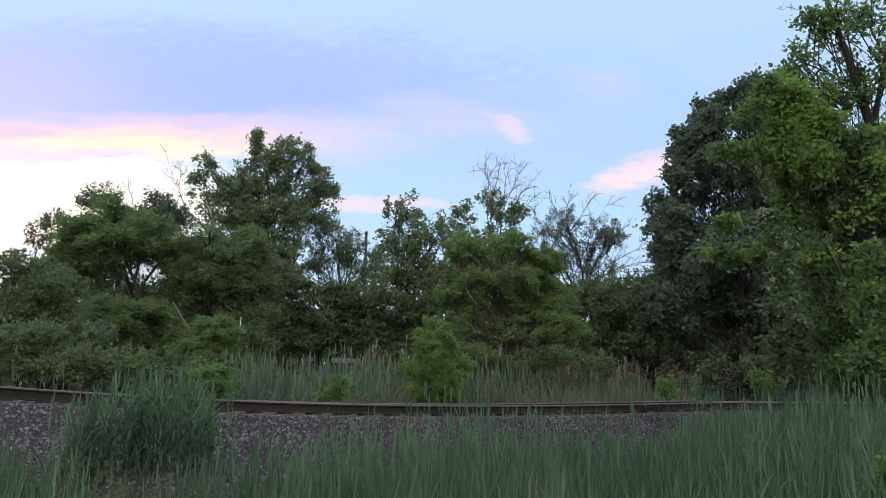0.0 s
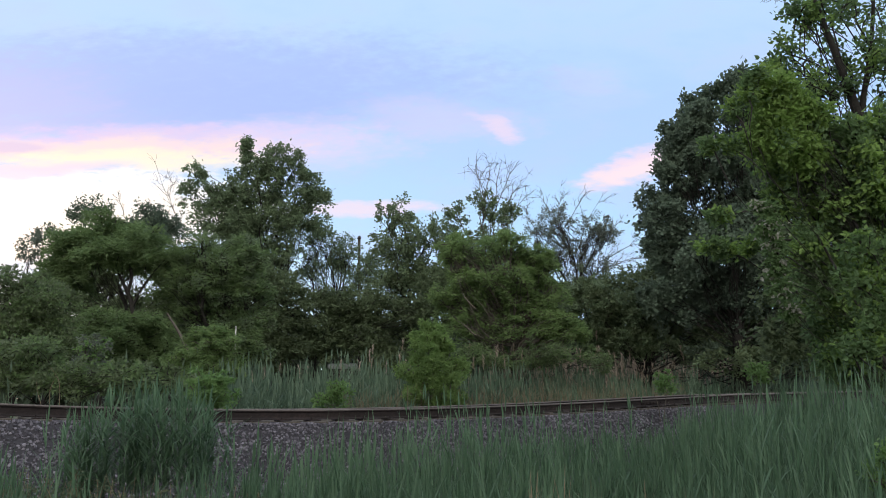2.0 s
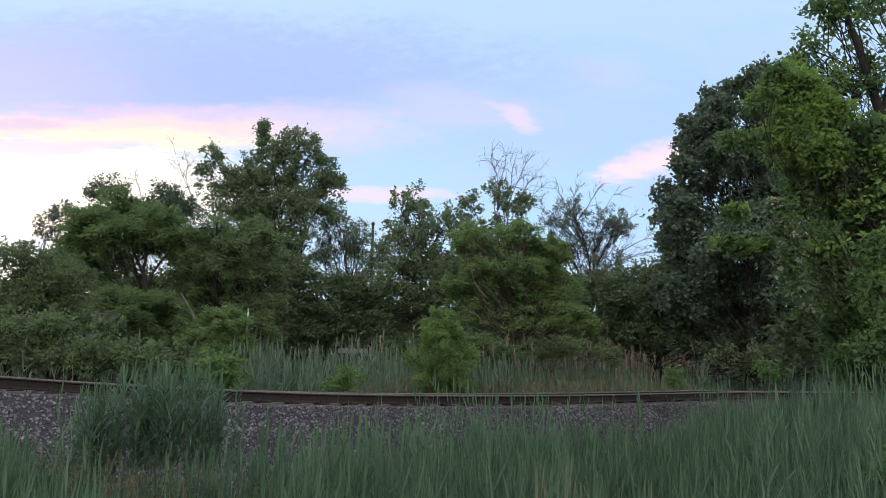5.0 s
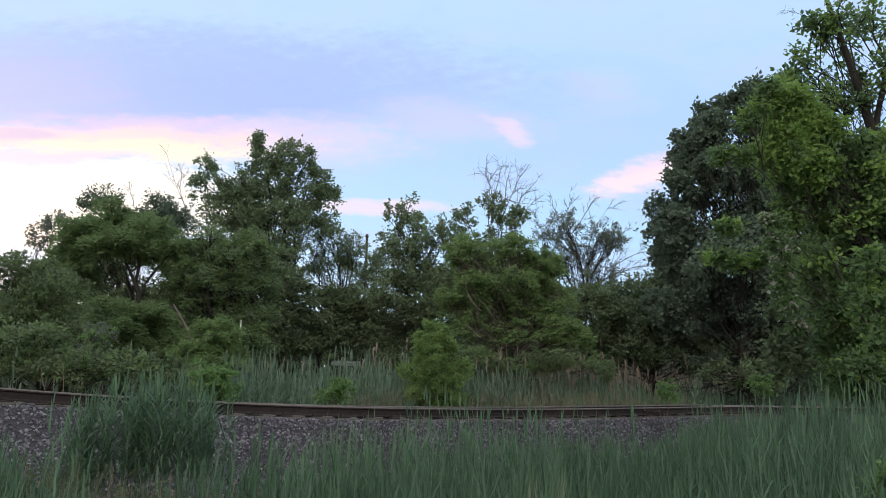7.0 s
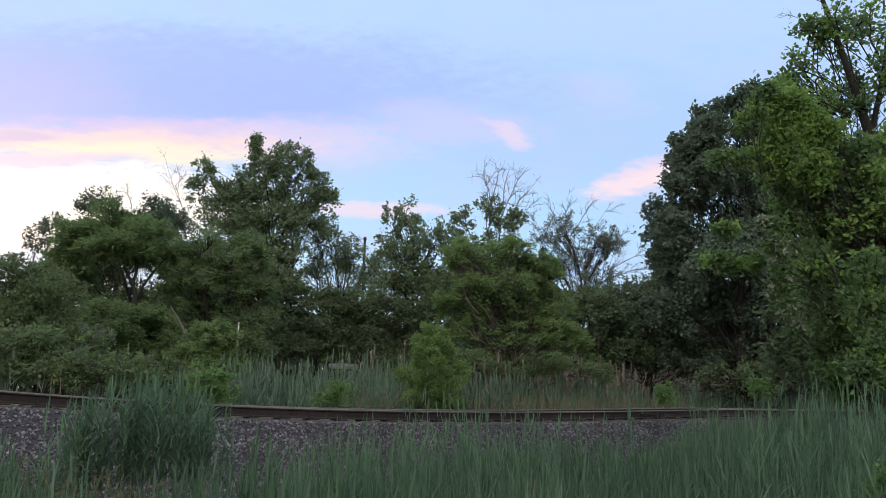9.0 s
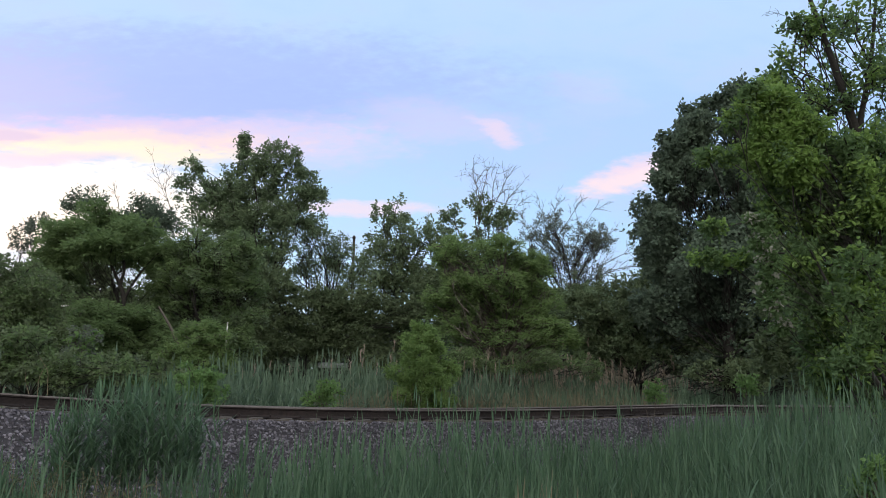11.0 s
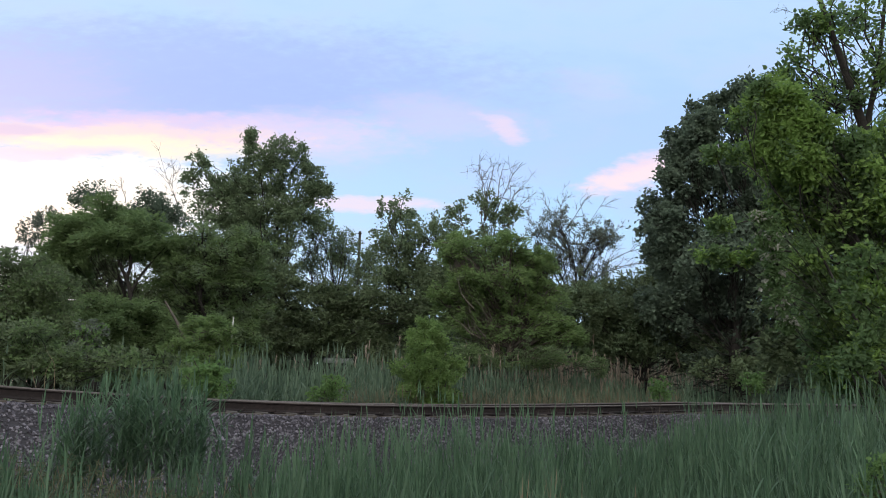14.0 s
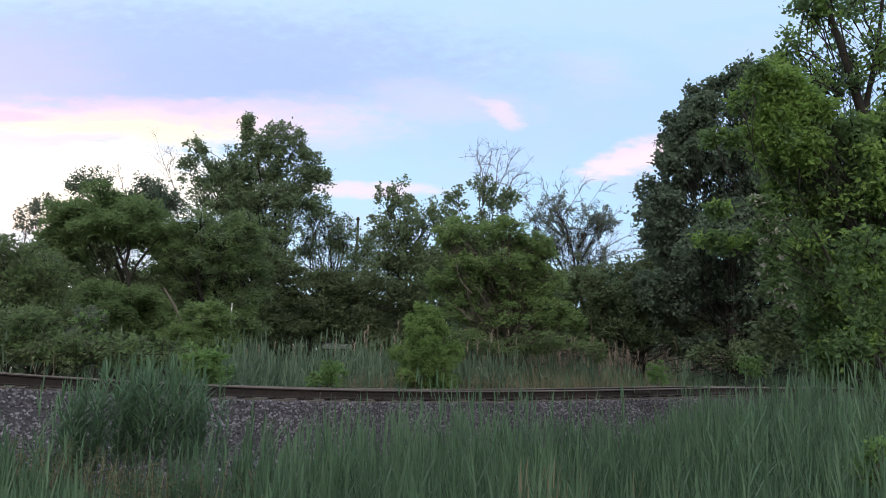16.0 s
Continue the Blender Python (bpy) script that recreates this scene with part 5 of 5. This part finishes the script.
def far_reeds():
    r = np.random.default_rng(55)
    count = 8000
    s, n = r.uniform(-6, 28, count), -r.uniform(2.6, 9.5, count)
    x, y = TRACK_AT[0] + s * ALONG[0] + n * ACROSS[0], TRACK_AT[1] + s * ALONG[1] + n * ACROSS[1]
    bear = np.degrees(np.arctan2(x, y))
    ok = r.uniform(size=count) < np.interp(bear, [-24, -18, -14], [0.04, 0.25, 1.0])
    s, n, x, y = s[ok], n[ok], x[ok], y[ok]
    count = len(s)
    h = 2.2 * r.uniform(0.62, 1.16, count) * (0.86 + 0.14 * np.sin(x * 1.9 + np.sin(y * 1.3)) * np.sin(y * 1.4)) * np.interp(-n, [2.6, 4.5], [0.72, 1.0]) * np.interp(np.degrees(np.arctan2(x, y)), [4, 12], [1.0, 0.90])
    cut = 4
    for k in range(cut):
        ids = np.where((s > -6 + 34 * k / cut) & (s <= -6 + 34 * (k + 1) / cut))[0]
        o = (float(x[ids].mean()), float(y[ids].mean()), 0.0)
        ob = new("far_reed_bed", reed_mesh("far_reed_bed", np.stack([x[ids], y[ids]], 1), h[ids], REEDFAR, r, origin=o, leaves=6, wide=0.037, nod=0.9, low=0.35, leaf=(0.3, 0.55), open_=0.9))
        ob.location = o
        tagged(ob, label="grey-green bed of reeds beyond the rails", category="reeds", group="far reeds", kind="stuff")
    # dead straw along the edge of the bed
    for lo, hi, cnt in ((6.5, 9.5, 240), (9.5, 13.0, 420), (13.0, 18.0, 420)):
        ss, nn = r.uniform(lo, hi, cnt), -r.uniform(2.4, 3.3, cnt)
        xy = np.stack([TRACK_AT[0] + ss * ALONG[0] + nn * ACROSS[0], TRACK_AT[1] + ss * ALONG[1] + nn * ACROSS[1]], 1)
        o = (float(xy[:, 0].mean()), float(xy[:, 1].mean()), 0.0)
        ob = new("dry_reed_tuft", reed_mesh("dry_reed_tuft", xy, r.uniform(0.75, 1.25, cnt), DRYREED, r, origin=o, leaves=5, wide=0.010, nod=0.9))
        ob.location = o
        tagged(ob, label="strip of straw-brown dead grass beyond the far rail", category="dry reeds", group="dry reeds", kind="stuff")
    # last year's plumes
    b = np.degrees(np.arctan2(x, y))
    like = np.interp(b, [-20, 0, 4, 8, 14, 21, 24], [0.0, 0.05, 0.40, 0.60, 0.85, 0.80, 0.05]) * (h > 1.3) * (-n > 4.4)
    ids = np.where(r.uniform(size=count) < like * 0.6)[0]
    h[ids] *= np.where(r.uniform(size=len(ids)) < 0.05, r.uniform(1.15, 1.4, len(ids)), 1.0)
    foot = np.stack([x[ids], y[ids], ground(x[ids], y[ids])], 1)
    top = foot + np.stack([r.normal(0, 0.06, len(ids)), r.normal(0, 0.06, len(ids)), h[ids] * r.uniform(1.04, 1.22, len(ids))], 1)
    vs, qs, ts, c = [], [], [], 0
    v, q, t = blades(foot, r.uniform(0, 6.28, len(ids)), np.full(len(ids), 1.53), h[ids] * 1.14, np.full(len(ids), 0.012), np.zeros(len(ids)), 3)
    vs.append(v), qs.append(q), ts.append(t)
    c += len(v)
    for k in range(14):
        st = top - np.array([0, 0, 1.0]) * (0.30 * k / 14)
        v, q, t = blades(st, r.uniform(0, 6.28, len(ids)), r.uniform(0.7, 1.4, len(ids)), r.uniform(0.09, 0.19, len(ids)), np.full(len(ids), 0.026), r.uniform(0.2, 1.2, len(ids)), 3)
        vs.append(v), qs.append(q + c), ts.append(t + c)
        c += len(v)
    ob = new("reed_plumes", mesh_np("reed_plumes", np.concatenate(vs), [np.concatenate(qs), np.concatenate(ts)], PLUME))
    tagged(ob, label="faded pinkish-brown seed plumes over the reed bed", category="reed plumes", kind="stuff")


far_reeds()

# ---- posts, pole and other small things ----
def pole():
    x, y, z = (-4.60, 45.00, 7.60)
    top = (-4.59, 45.00, 11.04)
    z0 = float(ground(x, y))
    thing = tagged(new("utility_pole"), label="old dark wooden utility pole among the trees", category="pole")
    thing.matrix_basis = pose(x, y, z0 - 0.2)
    bm = bmesh.new()
    bmesh.ops.create_cone(bm, cap_ends=True, segments=10, radius1=0.11, radius2=0.075, depth=top[2] - z0, matrix=Matrix.Translation((0, 0, (top[2] - z0) / 2)))
    part("shaft", finish(bm, "shaft", POLEWOOD, True), thing, "weathered wooden shaft")
    bm = bmesh.new()
    bmesh.ops.create_cube(bm, size=1, matrix=Matrix.Translation((0.0, -0.1, top[2] - z0 - 0.15)) @ Matrix.Diagonal((0.26, 0.08, 0.08, 1)))
    bmesh.ops.bevel(bm, geom=bm.edges[:], offset=0.02, segments=1, affect="EDGES")
    part("bracket", finish(bm, "bracket", POLEWOOD), thing)


pole()


def marker_post():
    x, y, z = (-5.55, 21.00, 2.26)
    z0 = float(ground(x, y))
    top = (-5.64, 21.00, 3.43)[2]
    thing = tagged(new("marker_post"), label="slim flaking white marker post in the reeds", category="post")
    thing.matrix_basis = pose(x, y, z0 - 0.1, 0, 1.0, 0)
    bm = bmesh.new()
    h = top - z0 + 0.1
    bmesh.ops.create_cone(bm, cap_ends=True, segments=10, radius1=0.017, radius2=0.016, depth=h, matrix=Matrix.Translation((0, 0, h / 2)))
    part("post", finish(bm, "post", POSTWHITE, True), thing)
    bm = bmesh.new()
    bmesh.ops.create_uvsphere(bm, u_segments=12, v_segments=8, radius=0.026, matrix=Matrix.Translation((0, 0, h)))
    part("cap", finish(bm, "cap", POSTWHITE, True), thing, "rounded white cap")


marker_post()


def dead_trunk():
    a, b = (-7.11, 22.00, 2.90), (-7.74, 22.00, 3.94)
    thing = tagged(new("dead_tree"), label="leaning broken grey-brown dead trunk in the undergrowth", category="dead tree")
    z0 = float(ground(a[0], a[1]))
    foot = np.array([a[0] + 0.35, a[1], z0 - 0.1])
    thing.matrix_basis = pose(*foot)
    wood = Tubes(7)
    r = np.random.default_rng(2)
    pts = np.array([(0, 0, 0), np.array(a) - foot, (np.array(a) + np.array(b)) / 2 - foot + (0.03, 0, 0), np.array(b) - foot])
    wood.add(pts, [0.065, 0.052, 0.042, 0.028])
    part("trunk", wood.mesh("trunk", BARK), thing)


dead_trunk()


def shed():
    """A pale low roof that just shows over the reeds."""
    x, y, z = (-3.57, 29.00, 2.72)
    z0 = float(ground(x, y))
    thing = tagged(new("low_shed"), label="pale low sheet-metal roof half hidden behind the reeds", category="shed")
    thing.matrix_basis = pose(x, y, z0, 0, 0, 8)
    bm = bmesh.new()
    bmesh.ops.create_cube(bm, size=1, matrix=Matrix.Translation((0, 0, (z - z0 - 0.2) / 2)) @ Matrix.Diagonal((0.9, 0.8, z - z0 - 0.2, 1)))
    part("wall", finish(bm, "wall", POLEWOOD), thing)
    bm = bmesh.new()
    bmesh.ops.create_cube(bm, size=1, matrix=Matrix.Translation((0, 0, z - z0 - 0.11)) @ Matrix.Rotation(0.12, 4, "X") @ Matrix.Diagonal((1.1, 1.0, 0.12, 1)))
    bmesh.ops.bevel(bm, geom=bm.edges[:], offset=0.03, segments=2, affect="EDGES")
    part("roof", finish(bm, "roof", PALE), thing)


shed()


def dry_stalks():
    """Pale dead stems that stick out of the thicket behind the rail."""
    for k, (a, b) in enumerate((((-6.88, 14.20, 1.70), (-7.08, 14.20, 2.17)), ((-7.05, 14.20, 1.74), (-6.97, 14.20, 1.99)), ((-6.88, 13.60, 1.48), (-7.00, 13.60, 1.89)))):
        foot = np.array([a[0], a[1], float(ground(a[0], a[1])) - 0.05])
        thing = tagged(new("dead_plant"), label="pale bare dead stem standing in the undergrowth", category="dead plant", group="dead plants")
        thing.matrix_basis = pose(*foot)
        wood = Tubes(6)
        r = np.random.default_rng(90 + k)
        thick = 0.008
        pts = np.concatenate([bend((0, 0, 0), np.array(a) - foot, r, 4, 0.03)[:-1], bend(np.array(a) - foot, np.array(b) - foot, r, 5, 0.05)])
        wood.add(pts, np.linspace(thick, thick * 0.4, len(pts)))
        part("stem", wood.mesh("stem", DRYREED), thing)


dry_stalks()



# ---- what moves: the reeds and the near trees stir in the breeze ----
def motions():
    for ob in [o for o in bpy.data.objects if o.parent is None and o.name.split(".")[0] in ("crab_apple_tree", "pear_tree")]:
        SWAYERS.append((ob, tuple(ob.matrix_basis.translation), 1.7 * len(SWAYERS), 0.09))
    for ob, o, phase, amount in SWAYERS:
        rows = []
        for i in range(33):
            t = i * 0.5
            a = amount * (0.6 * math.sin(1.9 * t + phase) + 0.4 * math.sin(3.7 * t + 2.1 * phase))
            b = amount * 0.6 * math.sin(2.6 * t + 1.3 * phase)
            rows.append((t, pose(o[0], o[1], o[2], b, a, 0)))
        walk(ob, rows)


motions()
